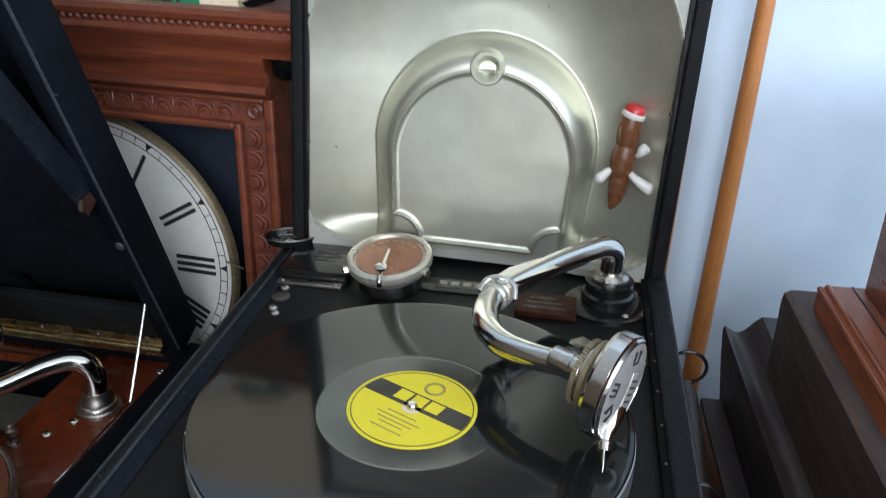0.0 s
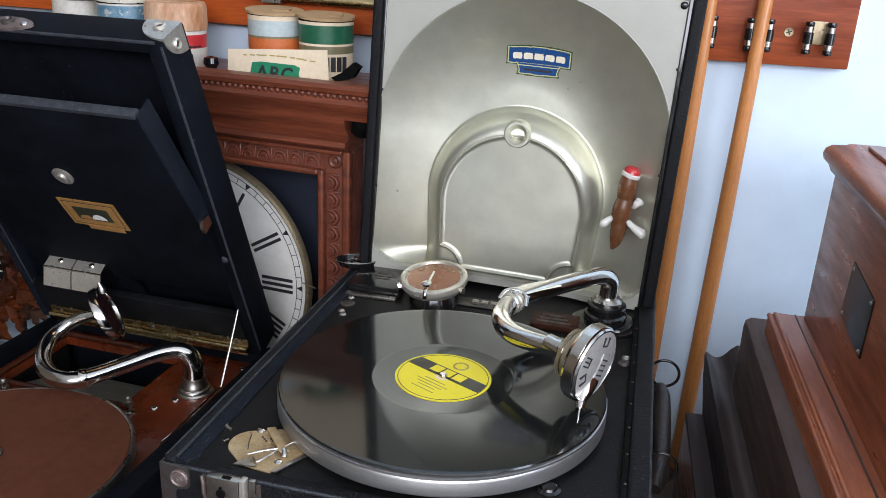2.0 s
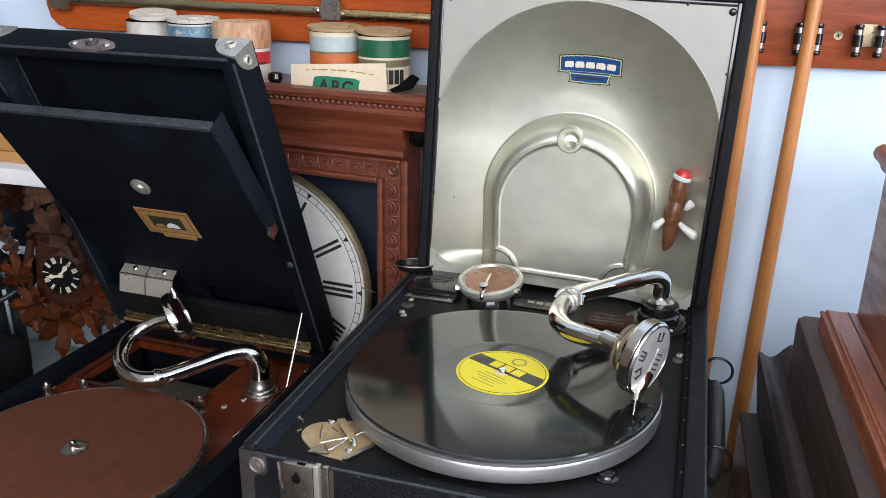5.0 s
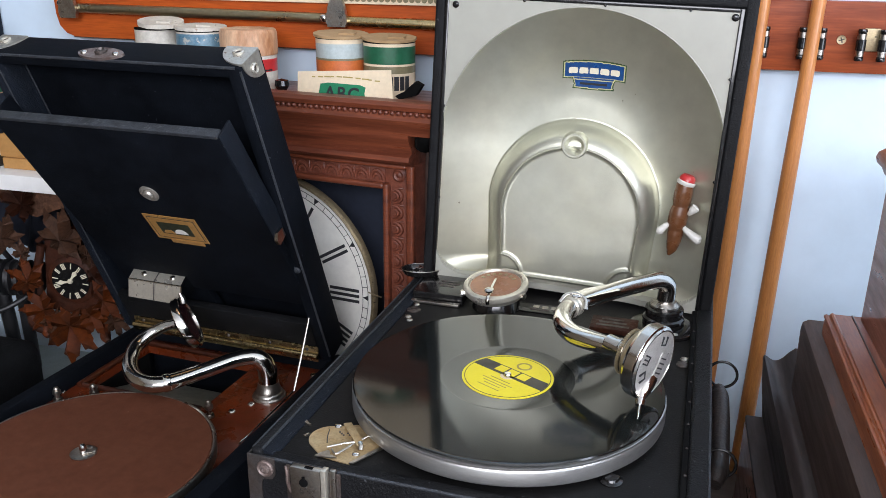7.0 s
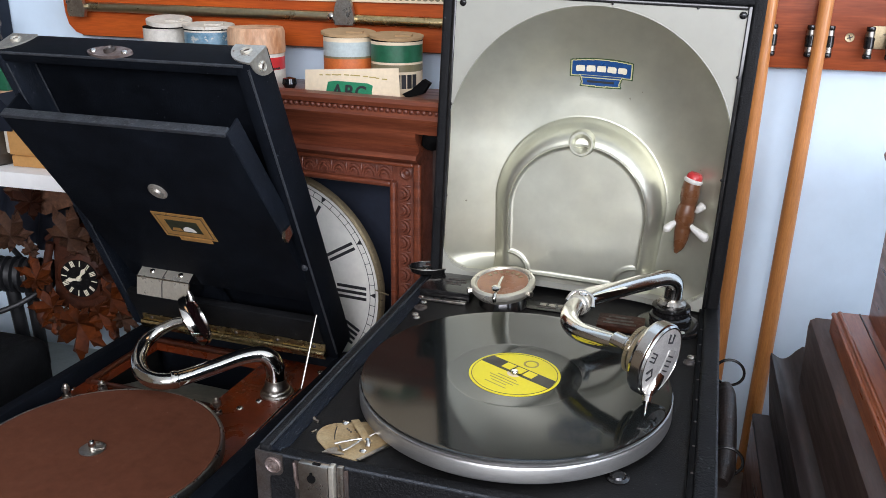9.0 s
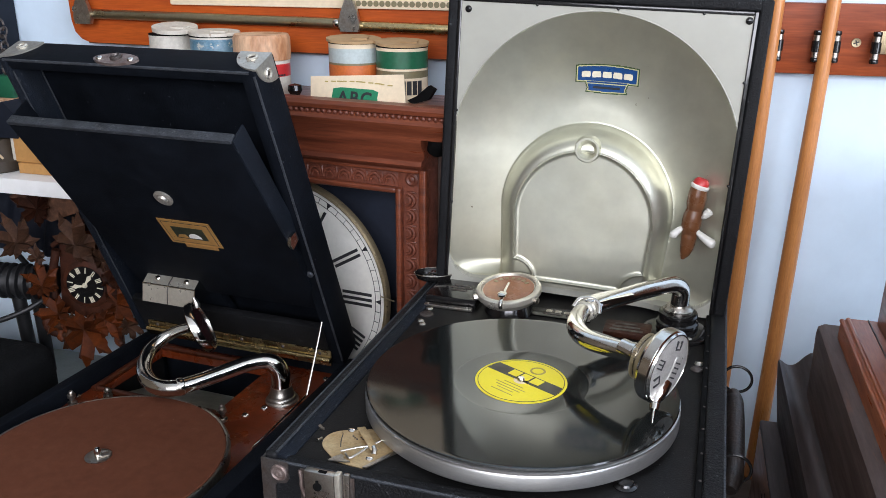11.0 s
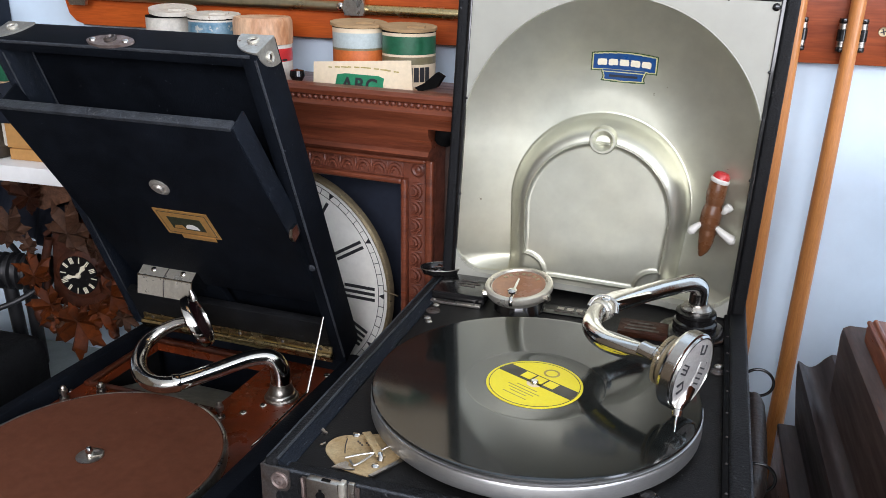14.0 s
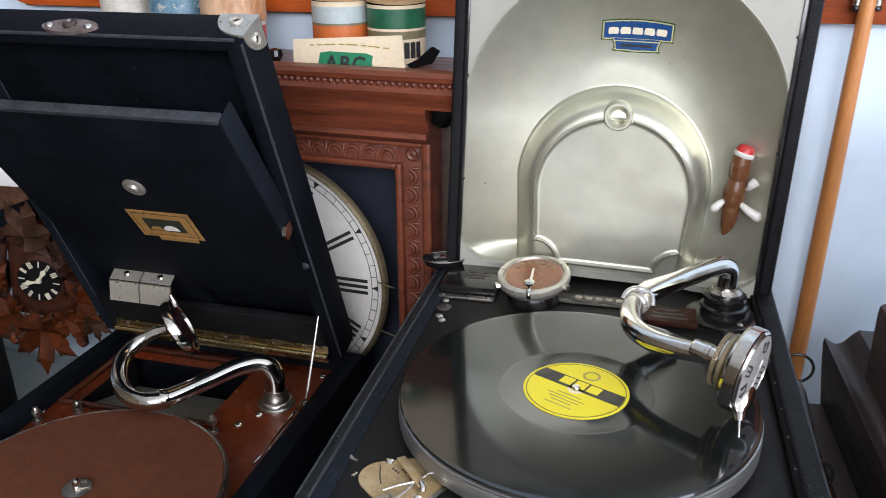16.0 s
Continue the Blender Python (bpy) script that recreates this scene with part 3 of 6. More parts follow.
# maker's plate along the back of the board, wordmark as plain bars
mp_ = part("makers_plate", box(-0.046, 0.030, 0.184, 0.207, 0, 0.0016, 0.0005), M["bakelite"], gram, "black maker's plate with silver print", pose(0, 0, BOARD, 0, 0, 0))
for i in range(5):
    part("print_bar", box(-0.018 + i * 0.0095, -0.0115 + i * 0.0095, 0.1955, 0.2015, 0.0017, 0.0021), M["nickel_dull"], mp_)
for x0, w, y in ((-0.020, 0.020, 0.190), (0.004, 0.018, 0.190), (-0.042, 0.012, 0.187)):
    part("print_bar", box(x0, x0 + w, y, y + 0.0022, 0.0017, 0.0020), M["rusty"], mp_)
part("needle_box", box(0.046, 0.092, 0.158, 0.190, BOARD, BOARD + 0.0055, 0.0015), M["carved_dark"], gram, "red-brown tin needle box lid")
for k in range(3):
    part("print_bar", box(0.052 + 0.002 * k, 0.084 - 0.003 * k, 0.164 + 0.0075 * k, 0.168 + 0.0075 * k, BOARD + 0.0056, BOARD + 0.0060), M["rusty"], gram)

# spare sound box lying on its stand
spare = part("spare_sound_box", lathe([(0.0, 0.004), (0.030, 0.004), (0.0315, 0.0065), (0.0325, 0.0085), (0.0340, 0.0095), (0.0345, 0.0125), (0.0338, 0.0150), (0.0315, 0.0162), (0.0290, 0.0160), (0.0280, 0.0135), (0, 0.0135)], 56), M["nickel_clip"], gram, "spare sound box with nickel rim", Matrix.Translation((-0.056, 0.190, BOARD + 0.012)) @ pose(0, 0, 0, 9, -4, 0))
part("diaphragm", lathe([(0, 0.0137), (0.0268, 0.0137), (0.0268, 0.0143), (0, 0.0152)], 48), M["mica"], spare, "red-brown diaphragm")
for k in range(7):
    a = radians(35 + k * 18)
    part("print_bar", box(-0.0016, 0.0016, -0.0022, 0.0022, 0, 0.0003), M["brass_plate"], spare, "", pose(0.0205 * math.cos(a), 0.0205 * math.sin(a), 0.0146, 0, 0, math.degrees(a) - 90))
stylus = tube([(0.0, 0.002, 0.019), (0.0, -0.016, 0.019), (0.0, -0.034, 0.0165), (0.0, -0.037, 0.011)], [0.0012, 0.0015, 0.0022, 0.0018], 10, 5)
lathe([(0.0048, 0.0205), (0.0048, 0.0225), (0.0024, 0.024), (0, 0.0242)], 18, bm=stylus, m=pose(0.0, -0.026, 0))
part("stylus_bar", stylus, M["chrome"], spare)
for a in (205, 335):
    part("rim_nut", lathe([(0.0035, 0), (0.0035, 0.004), (0, 0.005)], 6), M["nickel_dull"], spare, "", aim((0.0335 * math.cos(radians(a)), 0.0335 * math.sin(radians(a)), 0.010), (math.cos(radians(a)), math.sin(radians(a)), 0)))
part("sound_box_stand", lathe([(0.026, 0), (0.024, 0.006), (0.020, 0.016), (0, 0.016)], 32, m=pose(-0.056, 0.190, BOARD)), M["bakelite"], gram)

# tone arm
part("arm_flange", lathe([(0.033, 0), (0.0325, 0.003), (0.028, 0.0045), (0.0205, 0.005), (0.0195, 0.009), (0.0205, 0.0105), (0.0200, 0.0125), (0.0178, 0.0140), (0.0175, 0.0185), (0.0190, 0.0200), (0.0185, 0.0225), (0.0145, 0.024), (0, 0.024)], 56, m=pose(0.115, 0.190, BOARD)), M["bakelite"], gram, "black stepped tone arm base")
part("arm_collar", lathe([(0.0140, 0.0235), (0.0145, 0.0262), (0.0122, 0.0285), (0.0112, 0.030), (0, 0.030)], 40, m=pose(0.115, 0.190, BOARD)), M["nickel_dull"], gram)
screw(gram, (0.128, 0.166, BOARD + 0.005), 0.0026)
arm = part("tone_arm", tube([(0.115, 0.190, 0.164), (0.1155, 0.190, 0.176), (0.1150, 0.187, 0.1875), (0.108, 0.178, 0.1945), (0.095, 0.163, 0.1960), (0.073, 0.138, 0.1958), (0.050, 0.108, 0.1952), (0.042, 0.096, 0.195)],
                            [0.0090, 0.0090, 0.0089, 0.0085, 0.0082, 0.0080, 0.0078, 0.0078], 28, 10), M["chrome"], gram, "worn nickel-plated tone arm")
part("arm_cap", prism([(0.028, 0.088), (0.038, 0.082), (0.059, 0.107), (0.076, 0.124), (0.063, 0.136), (0.043, 0.116)], 0.1965, 0.2010), M["chrome"], arm)
part("gooseneck", tube([(0.042, 0.096, 0.195), (0.0355, 0.079, 0.1955), (0.0338, 0.062, 0.1950), (0.0370, 0.044, 0.1945), (0.048, 0.027, 0.1950), (0.064, 0.0145, 0.197), (0.082, 0.0060, 0.199), (0.094, 0.0010, 0.2005)],
                       [0.0080, 0.0082, 0.0083, 0.0082, 0.0080, 0.0076, 0.0071, 0.0068], 28, 10), M["chrome"], arm)
part("knuckle", lathe([(0.0080, -0.0075), (0.0092, -0.0065), (0.0096, -0.0045), (0.0088, -0.0035), (0.0088, -0.0020), (0.0098, -0.001), (0.0098, 0.0035), (0.0086, 0.0045)], 32, m=aim((0.0385, 0.087, 0.1953), (0.32, 0.94, 0.0))), M["nickel_clip"], arm)
part("knuckle_yoke", tube([(0.0270, 0.085, 0.1975), (0.0310, 0.090, 0.2030), (0.0400, 0.0905, 0.2055), (0.0485, 0.0875, 0.2020), (0.0500, 0.082, 0.1950)], 0.0022, 10, 5), M["chrome"], arm)
screw(arm, (0.0405, 0.087, 0.2045), 0.0040, "chrome")
axis = Vector((0.89, -0.45, -0.10)).normalized()
part("arm_sleeve", lathe([(0.0066, -0.009), (0.0074, -0.008), (0.0074, 0.001), (0.0082, 0.0015), (0.0082, 0.0040), (0.0074, 0.0045), (0.0074, 0.009)], 28, m=aim((0.0850, 0.0045, 0.2003), axis)), M["chrome"], arm)
sbm = aim((0.0930, 0.0005, 0.2003), axis) @ Matrix.Diagonal((1.08, 1.08, 1.06, 1))
sb = part("sound_box", lathe([(0.0, 0.0), (0.009, 0.0), (0.0105, 0.001), (0.0150, 0.0015), (0.0170, 0.003), (0.0172, 0.0042), (0.0160, 0.0048), (0.0160, 0.0060), (0.0180, 0.0066), (0.0186, 0.0080), (0.0180, 0.0094), (0.0172, 0.0100), (0.0172, 0.0108), (0.0235, 0.0118), (0.0265, 0.0130), (0.0272, 0.0145), (0.0276, 0.0150), (0.0276, 0.0220), (0.0268, 0.0228), (0.0252, 0.0230), (0.0248, 0.0218), (0.0236, 0.0218)], 64), M["chrome"], arm, "", sbm)
part("sound_box_face", lathe([(0, 0.0264), (0.012, 0.0259), (0.021, 0.0248), (0.0254, 0.0240), (0.0266, 0.0226)], 56, cap=False), M["cast_face"], arm, "", sbm)
# knurled ring, face print bars
kn = bmesh.new()
for i in range(56):
    a = 2 * math.pi * i / 56
    box(-0.0005, 0.0005, -0.0007, 0.0007, 0.0020, 0.0044, bm=kn, m=pose(0.0172 * math.cos(a), 0.0172 * math.sin(a), 0, 0, 0, math.degrees(a)))
lathe([(0.0180, 0.0064), (0.0190, 0.0070), (0.0190, 0.0092), (0.0180, 0.0098)], 48, bm=kn, cap=False)
part("gasket", kn, M["brass_plate"], gram, "", sbm)


def face_mark(a, r, w, h, kind):
    """A stamped mark on the sound box face, cut dark into the metal: an open bracket or a comb."""
    bm = box(-w / 2, w / 2, -h / 2, -h / 2 + 0.0011, -0.0016, 0.0006)
    for x in ((-w / 2, w / 2 - 0.0011) if kind == "bracket" else (-w / 2, -0.00055, w / 2 - 0.0011)):
        box(x, x + 0.0011, -h / 2 + 0.0011, h / 2, -0.0016, 0.0006, bm=bm)
    part("stamped_mark", bm, M["ink"], arm, "", sbm @ pose(r * math.cos(radians(a)), r * math.sin(radians(a)), 0.0264 - 0.0016 * (r / 0.021) ** 2, 0, 0, a - 90))


for a, kind in ((192, "bracket"), (150, "comb"), (72, "bracket")):
    face_mark(a, 0.0176, 0.0072, 0.0068, kind)
plate_m = sbm @ pose(0.003, -0.005, 0.0252, 0, 0, 62)
plate_ = part("name_plate", box(-0.0125, 0.0125, -0.0056, 0.0056, 0, 0.0014, 0.0006), M["cast_face"], arm, "", plate_m)
part("plate_edge", box(-0.0134, 0.0134, -0.0066, 0.0066, -0.0008, 0.0004), M["ink"], plate_)
for k in range(6):
    part("print_bar", box(-0.0105 + k * 0.0037, -0.0094 + k * 0.0037, -0.0040, 0.0040, 0.0011, 0.0017), M["ink"], plate_)
part("face_rim", lathe([(0.0244, 0.0236), (0.0248, 0.0246), (0.0258, 0.0246), (0.0268, 0.0232)], 56, cap=False), M["chrome"], arm, "", sbm)
nd = Vector((-0.02, -0.80, -0.62)).normalized()
n0 = Vector((0.1085, -0.0250, 0.1750))
part("chuck_neck", tube([(0.1105, -0.0110, 0.1850), (0.1098, -0.0180, 0.1800), (0.1088, -0.0225, 0.1768)], [0.0085, 0.0066, 0.0048], 14, 4), M["chrome"], arm)
part("needle_chuck", lathe([(0.0046, -0.003), (0.0046, 0.004), (0.0036, 0.006), (0.0036, 0.0075), (0.0040, 0.008), (0.0034, 0.0125), (0, 0.0125)], 18, m=aim(n0 + nd * -0.006, nd)), M["chrome"], arm)
part("needle", lathe([(0.0011, 0), (0.0011, 0.010), (0.0002, 0.0168), (0, 0.0170)], 10, m=aim(n0 + nd * 0.0005, nd)), M["chrome"], arm)

# lid: x along the width, y up the lid, z out of the lid towards the room
LID_Y, LID_Z, LEAN_BACK = 0.232, 0.146, 2.5
LW0, LW1, LH, LF = -0.153, 0.1605, 0.316, 0.011
lid_m = Matrix.Translation((0, LID_Y, LID_Z)) @ pose(0, 0, 0, 90 - LEAN_BACK, 0, 0) @ pose(0, 0, 0, 0, 0, -1.7)
lid = part("lid", box(LW0 + 0.002, LW1 - 0.002, 0.002, LH - 0.002, -0.070, -0.064, 0.002), M["leatherette"], gram, "open black leatherette lid", lid_m)
part("lid_side", box(LW0, LW0 + LF, 0, LH, -0.066, 0, 0.003, seg=3), M["leatherette"], lid)
part("lid_side", box(LW1 - LF - 0.001, LW1, 0, LH, -0.066, 0, 0.003, seg=3), M["leatherette"], lid)
part("lid_top", box(LW0 + 0.001, LW1 - 0.001, LH - LF, LH - 0.0005, -0.0655, -0.0005, 0.003, seg=3), M["leatherette"], lid)
IX0, IX1, IH1 = LW0 + LF, LW1 - LF - 0.001, LH - LF
for a, b, c, d in ((IX0, IX0 + 0.004, 0.004, IH1), (IX1 - 0.004, IX1, 0.004, IH1), (IX0 + 0.004, IX1 - 0.004, IH1 - 0.004, IH1)):
    part("bead_strip", box(a, b, c, d, -0.010, 0.0012, 0.001), M["bakelite"], lid)
for x, h in ((IX0 + 0.0042, 0.09), (IX0 + 0.0042, 0.19), (IX1 - 0.0042, 0.14), (IX1 - 0.0042, 0.24), (-0.06, IH1 - 0.0042), (0.02, IH1 - 0.0042), (0.10, IH1 - 0.0042)):
    part("tack", lathe(dome(0.0014, 0.0010), 10, m=pose(x, h, 0.0005)), M["bakelite"], lid)

# reflector sheet, pressed as one height field
RX0, RX1, RH0, RH1 = IX0 + 0.003, IX1 - 0.003, 0.0, IH1 - 0.003
ACX, AR, AHC = 0.0052, 0.1466, 0.1515
PCX, PR, PHC = 0.0030, 0.0935, 0.0915
QCX, QR, QHC = 0.0045, 0.0725, 0.0862


def arch_inside(x, h, cx, r, hc, foot, narrow=0.0, k=0.03):
    """How far (x, h) lies inside an arch of radius r whose straight sides run down to foot."""
    dx = x - cx
    if h > hc:
        return r - math.hypot(dx, h - hc)
    side, low = r - narrow * (hc - h) - abs(dx), h - foot
    if side < k and low < k:
        return k - math.hypot(k - side, k - low)
    return min(side, low)


def sheet_edge(x, h):
    return arch_inside(x, h, ACX, AR, AHC, 0.0065, 0.02)


def bowl(t):
    return 1 - (1 - min(1.0, max(0.0, t))) ** 2.0


def relief(x, h):
    s = sheet_edge(x, h)
    if h > AHC:
        d = bowl(s / 0.095)
    else:
        d = bowl((AR - 0.02 * (AHC - h) - abs(x - ACX)) / 0.095) * bowl(h / 0.024)
    d = -0.037 * d - (0.0012 if s > 0.0006 else 0)
    if s <= 0:
        d = 0.0
    p = arch_inside(x, h, PCX, PR, PHC, -0.08, 0.06)
    if p > 0:
        k = min(1.0, p / 0.005)
        up = (1 - (1 - min(1.0, p / 0.0245)) ** 2.2) * k * k * (3 - 2 * k)
        d = d * (1 - up) - 0.004 * up
        q = arch_inside(x, h, QCX, QR, QHC, 0.0136, 0.06, 0.001)
        for kx in (-0.068, 0.068):
            q = min(q, math.hypot(x - QCX - kx, h - 0.0136) - 0.021)
        d += 0.0020 * math.exp(-(q / 0.0011) ** 2) - 0.0012 * min(1.0, max(0.0, q / 0.004))
    return d


def grid_sheet(nx, nh):
    bm = bmesh.new()
    xs, hs = np.linspace(RX0, RX1, nx), np.linspace(RH0, RH1, nh)
    vs = [[bm.verts.new((x, h, relief(x, h))) for x in xs] for h in hs]
    for i in range(nh - 1):
        for j in range(nx - 1):
            f = bm.faces.new((vs[i][j], vs[i][j + 1], vs[i + 1][j + 1], vs[i + 1][j]))
            c = f.calc_center_median()
            f.material_index = 0 if sheet_edge(c.x, c.y) > 0.0004 else 1
    return bm


refl = part("reflector", grid_sheet(400, 400), [M["silver_paint"], M["cream"]], lid, "silver-painted pressed metal sound reflector with cream corners")
part("edge_bead", tube([(ACX + AR * math.cos(a), AHC + AR * math.sin(a), 0.0002) for a in np.linspace(0.29, math.pi - 0.22, 48)], 0.0007, 6, 1), M["cream"], lid)
part("lid_stop", lathe([(0.0, -0.004), (0.005, -0.0045), (0.0078, -0.001), (0.0102, 0.0022), (0.0122, 0.0022), (0.0135, -0.001), (0.0142, -0.008)], 44, m=pose(0.0035, 0.1615, -0.0015), cap=False), M["silver_paint"], lid)
for p in ((IX0 + 0.011, IH1 - 0.0115), (IX1 - 0.0075, IH1 - 0.0085)):
    screw(lid, (*p, 0.0), 0.0035, "bakelite")


# transfer badge that follows the pressed metal; the wordmark is plain blocks
def decal(parent, name, x0, x1, h0, h1, inside, mat, lift, nx=40, nh=14):
    bm = bmesh.new()
    xs, hs = np.linspace(x0, x1, nx), np.linspace(h0, h1, nh)
    vs = {}

    def v(i, j):
        if (i, j) not in vs:
            vs[i, j] = bm.verts.new((xs[i], hs[j], relief(xs[i], hs[j]) + lift))
        return vs[i, j]

    for i in range(nx - 1):
        for j in range(nh - 1):
            if inside((xs[i] + xs[i + 1]) / 2, (hs[j] + hs[j + 1]) / 2):
                bm.faces.new((v(i, j), v(i + 1, j), v(i + 1, j + 1), v(i, j + 1)))
    return part(name, bm, mat, parent)


BX = 0.012


def bulge(x):
    return 0.0022 * (1 - ((x - BX) / 0.033) ** 2)


def shield(x, h, inset):
    main = abs(x - BX) < 0.0325 - inset and 0.2255 + inset + bulge(x) * 0.3 < h < 0.2435 - inset + bulge(x) * 1.2
    low = abs(x - BX) < 0.0205 - inset + 0.35 * abs(h - 0.2205) and 0.2172 + inset - 0.8 * bulge(x) < h < 0.2300 - inset
    return main or low


badge = decal(lid, "badge", -0.023, 0.047, 0.213, 0.247, lambda x, h: shield(x, h, 0), M["badge_rim"], 0.0005, 120, 70)
decal(badge, "badge_line", -0.023, 0.047, 0.213, 0.247, lambda x, h: shield(x, h, 0.0012), M["gold_line"], 0.0008, 120, 70)
decal(badge, "badge_field", -0.023, 0.047, 0.213, 0.247, lambda x, h: shield(x, h, 0.0022), M["badge_blue"], 0.0011, 120, 70)
for k in range(5):
    x0 = -0.0148 + k * 0.0108
    decal(badge, "print_bar", x0, x0 + 0.0103, 0.2300, 0.2392, lambda x, h, x0=x0: abs(h - 0.2340 - 0.55 * bulge(x)) < 0.0031 and abs(x - x0 - 0.00515) < 0.0049 - 0.25 * abs(h - 0.2345), M["bone"], 0.0014, 22, 22)
decal(badge, "badge_line", -0.0090, 0.0330, 0.2252, 0.2261, lambda x, h: True, M["gold_line"], 0.0014, 30, 4)
decal(badge, "print_bar", -0.002, 0.026, 0.2205, 0.2228, lambda x, h: True, M["ink"], 0.0014, 12, 4)

# small figurine stuck to the reflector: a plain tapered shape with a red cap
fz = -0.012
fig = tube([(0.1105, 0.0565, fz), (0.1126, 0.063, fz), (0.1138, 0.0715, fz), (0.1142, 0.0800, fz), (0.1144, 0.0845, fz), (0.1146, 0.0920, fz), (0.1152, 0.1010, fz), (0.1158, 0.1075, fz), (0.1160, 0.1100, fz), (0.1164, 0.1160, fz), (0.1168, 0.1245, fz), (0.1176, 0.1320, fz), (0.1184, 0.1370, fz)],
           [0.0016, 0.0052, 0.0072, 0.0080, 0.0077, 0.0097, 0.0098, 0.0086, 0.0080, 0.0092, 0.0094, 0.0084, 0.0070], 20, 6)
cap = Matrix.Translation((0.1180, 0.1338, fz)) @ pose(0, 0, 0, -90, 0, -14)
lathe([(0.0084, -0.0018), (0.0094, -0.0004), (0.0094, 0.0016), (0.0084, 0.0026), (0.0074, 0.0028)], 22, bm=fig, m=cap, index=2)
lathe([(0.0082, 0.0024), (0.0078, 0.0058), (0.0056, 0.0085), (0, 0.0095)], 22, bm=fig, m=cap, index=1)
tube([(0.1240, 0.1030, fz + 0.003), (0.1262, 0.1045, fz + 0.005), (0.1280, 0.1075, fz + 0.006), (0.1308, 0.1110, fz + 0.006), (0.1318, 0.1122, fz + 0.006)], [0.0014, 0.0026, 0.0040, 0.0046, 0.0022], 12, 4, bm=fig, index=2)
tube([(0.1205, 0.0890, fz + 0.002), (0.1260, 0.0850, fz + 0.005), (0.1330, 0.0806, fz + 0.006), (0.1380, 0.0780, fz + 0.006), (0.1405, 0.0775, fz + 0.006)], [0.0022, 0.0034, 0.0044, 0.0052, 0.0026], 12, 4, bm=fig, index=2)
tube([(0.1075, 0.0900, fz + 0.002), (0.1040, 0.0880, fz + 0.004), (0.0990, 0.0825, fz + 0.005), (0.0968, 0.0798, fz + 0.005)], [0.0018, 0.0032, 0.0044, 0.0022], 12, 4, bm=fig, index=2)
solo("toy_figurine", fig, [M["toy_brown"], M["red"], M["toy_white"]], "glossy brown toy figurine with red cap on the lid", "figurine", D @ lid_m)

# loose needles in the cup
for i in range(16):
    solo("needle", lathe([(0.0008, -0.0075), (0.0008, 0.005), (0.0001, 0.0075)], 6), M["chrome"], "loose steel gramophone needle in a small cup", "needle",
         D @ Matrix.Translation((-0.156 + random.uniform(-0.004, 0.004), 0.2245 + 0.0009 * i, CZT + 0.0050 + 0.0010 * (i % 4))) @ pose(0, 0, 0, 0, 0, random.uniform(-45, 45)) @ pose(0, 0, 0, 0, 90 + random.uniform(-5, 5), 0), group="loose needles")

# record on the platter
rec = thing("record", "black shellac record with a yellow paper label", "record", D @ pose(0, 0, BOARD + 0.0197, 0, 0, 154))
prof = [(0.0037, 0), (0.1250, 0), (0.1270, 0.0012), (0.1262, 0.0022), (0.1235, 0.0024)]
r = 0.1235
while r > 0.0560:
    prof += [(r - 0.0006, 0.002385), (r - 0.0012, 0.0024)]
    r -= 0.0012
prof += [(0.0548, 0.00235), (0.0535, 0.0022), (0.0392, 0.0022), (0.0037, 0.0022)]
part("disc", lathe(prof, 144), M["shellac"], rec)
lab = part("label", lathe([(0.0037, 0.0022), (0.0378, 0.0022), (0.0378, 0.0026), (0.0037, 0.0026)], 72), M["yellow"], rec, "yellow paper label with a black band")
part("label_ring", lathe([(0.0352, 0.0026), (0.0358, 0.0026), (0.0358, 0.00275), (0.0352, 0.00275)], 72, cap=False), M["label_black"], lab)
part("label_band", prism([(0.0350 * math.cos(radians(a)), 0.0350 * math.sin(radians(a))) for a in (-21, -14, -8, -2, 2, 178, 182, 188, 194, 201)], 0.0026, 0.0028), M["label_black"], lab)
for x0 in (-0.0160, -0.0048, 0.0064):
    part("print_bar", box(x0, x0 + 0.0094, -0.0112, -0.0018, 0.0028, 0.0030), M["yellow"], lab)
part("emblem", lathe([(0.0048, 0.0026), (0.0066, 0.0026), (0.0066, 0.0028), (0.0048, 0.0028), (0.0048, 0.0026)], 28, m=pose(0, -0.0225, 0), cap=False), M["label_grey"], lab)
for k, (w, y) in enumerate(((0.020, 0.009), (0.030, 0.013), (0.024, 0.0165), (0.016, 0.020), (0.022, 0.0245))):
    part("print_bar", box(-w / 2, w / 2, y, y + 0.0009, 0.0026, 0.00272), M["label_grey"], lab)
part("centre_ring", lathe([(0.0037, 0.0026), (0.0062, 0.0026), (0.0062, 0.0028), (0.0037, 0.0028)], 28), M["paper"], lab)

# ---- second gramophone ----
H = pose(-0.424, -0.009, 0, 0, 0, -4)
HB = -0.011
HX0, HX1, HY0, HY1, HT = -0.163, 0.153, -0.200, 0.300, 0.010
hgram = thing("second_gramophone", "black portable gramophone with brown turntable and open record tray", "gramophone", H)
part("case", box(HX0 + 0.001, HX1 - 0.001, HY0, HY0 + 0.014, TABLE_Z, HT - 0.001, 0.003), M["leather_blue"], hgram, "black leatherette case")
part("side_panel", box(HX0, HX0 + 0.016, HY0 + 0.001, HY1, TABLE_Z, HT, 0.003), M["leather_blue"], hgram)
part("side_panel", box(HX1 - 0.022, HX1, HY0 + 0.001, HY1, TABLE_Z, HT, 0.003), M["leather_blue"], hgram)
part("back_panel", box(HX0 + 0.016, HX1 - 0.022, HY1 - 0.012, HY1, TABLE_Z, HT - 0.004, 0.003), M["leather_blue"], hgram)
WX0, WX1, WY0, WY1 = -0.135, 0.030, 0.152, 0.268
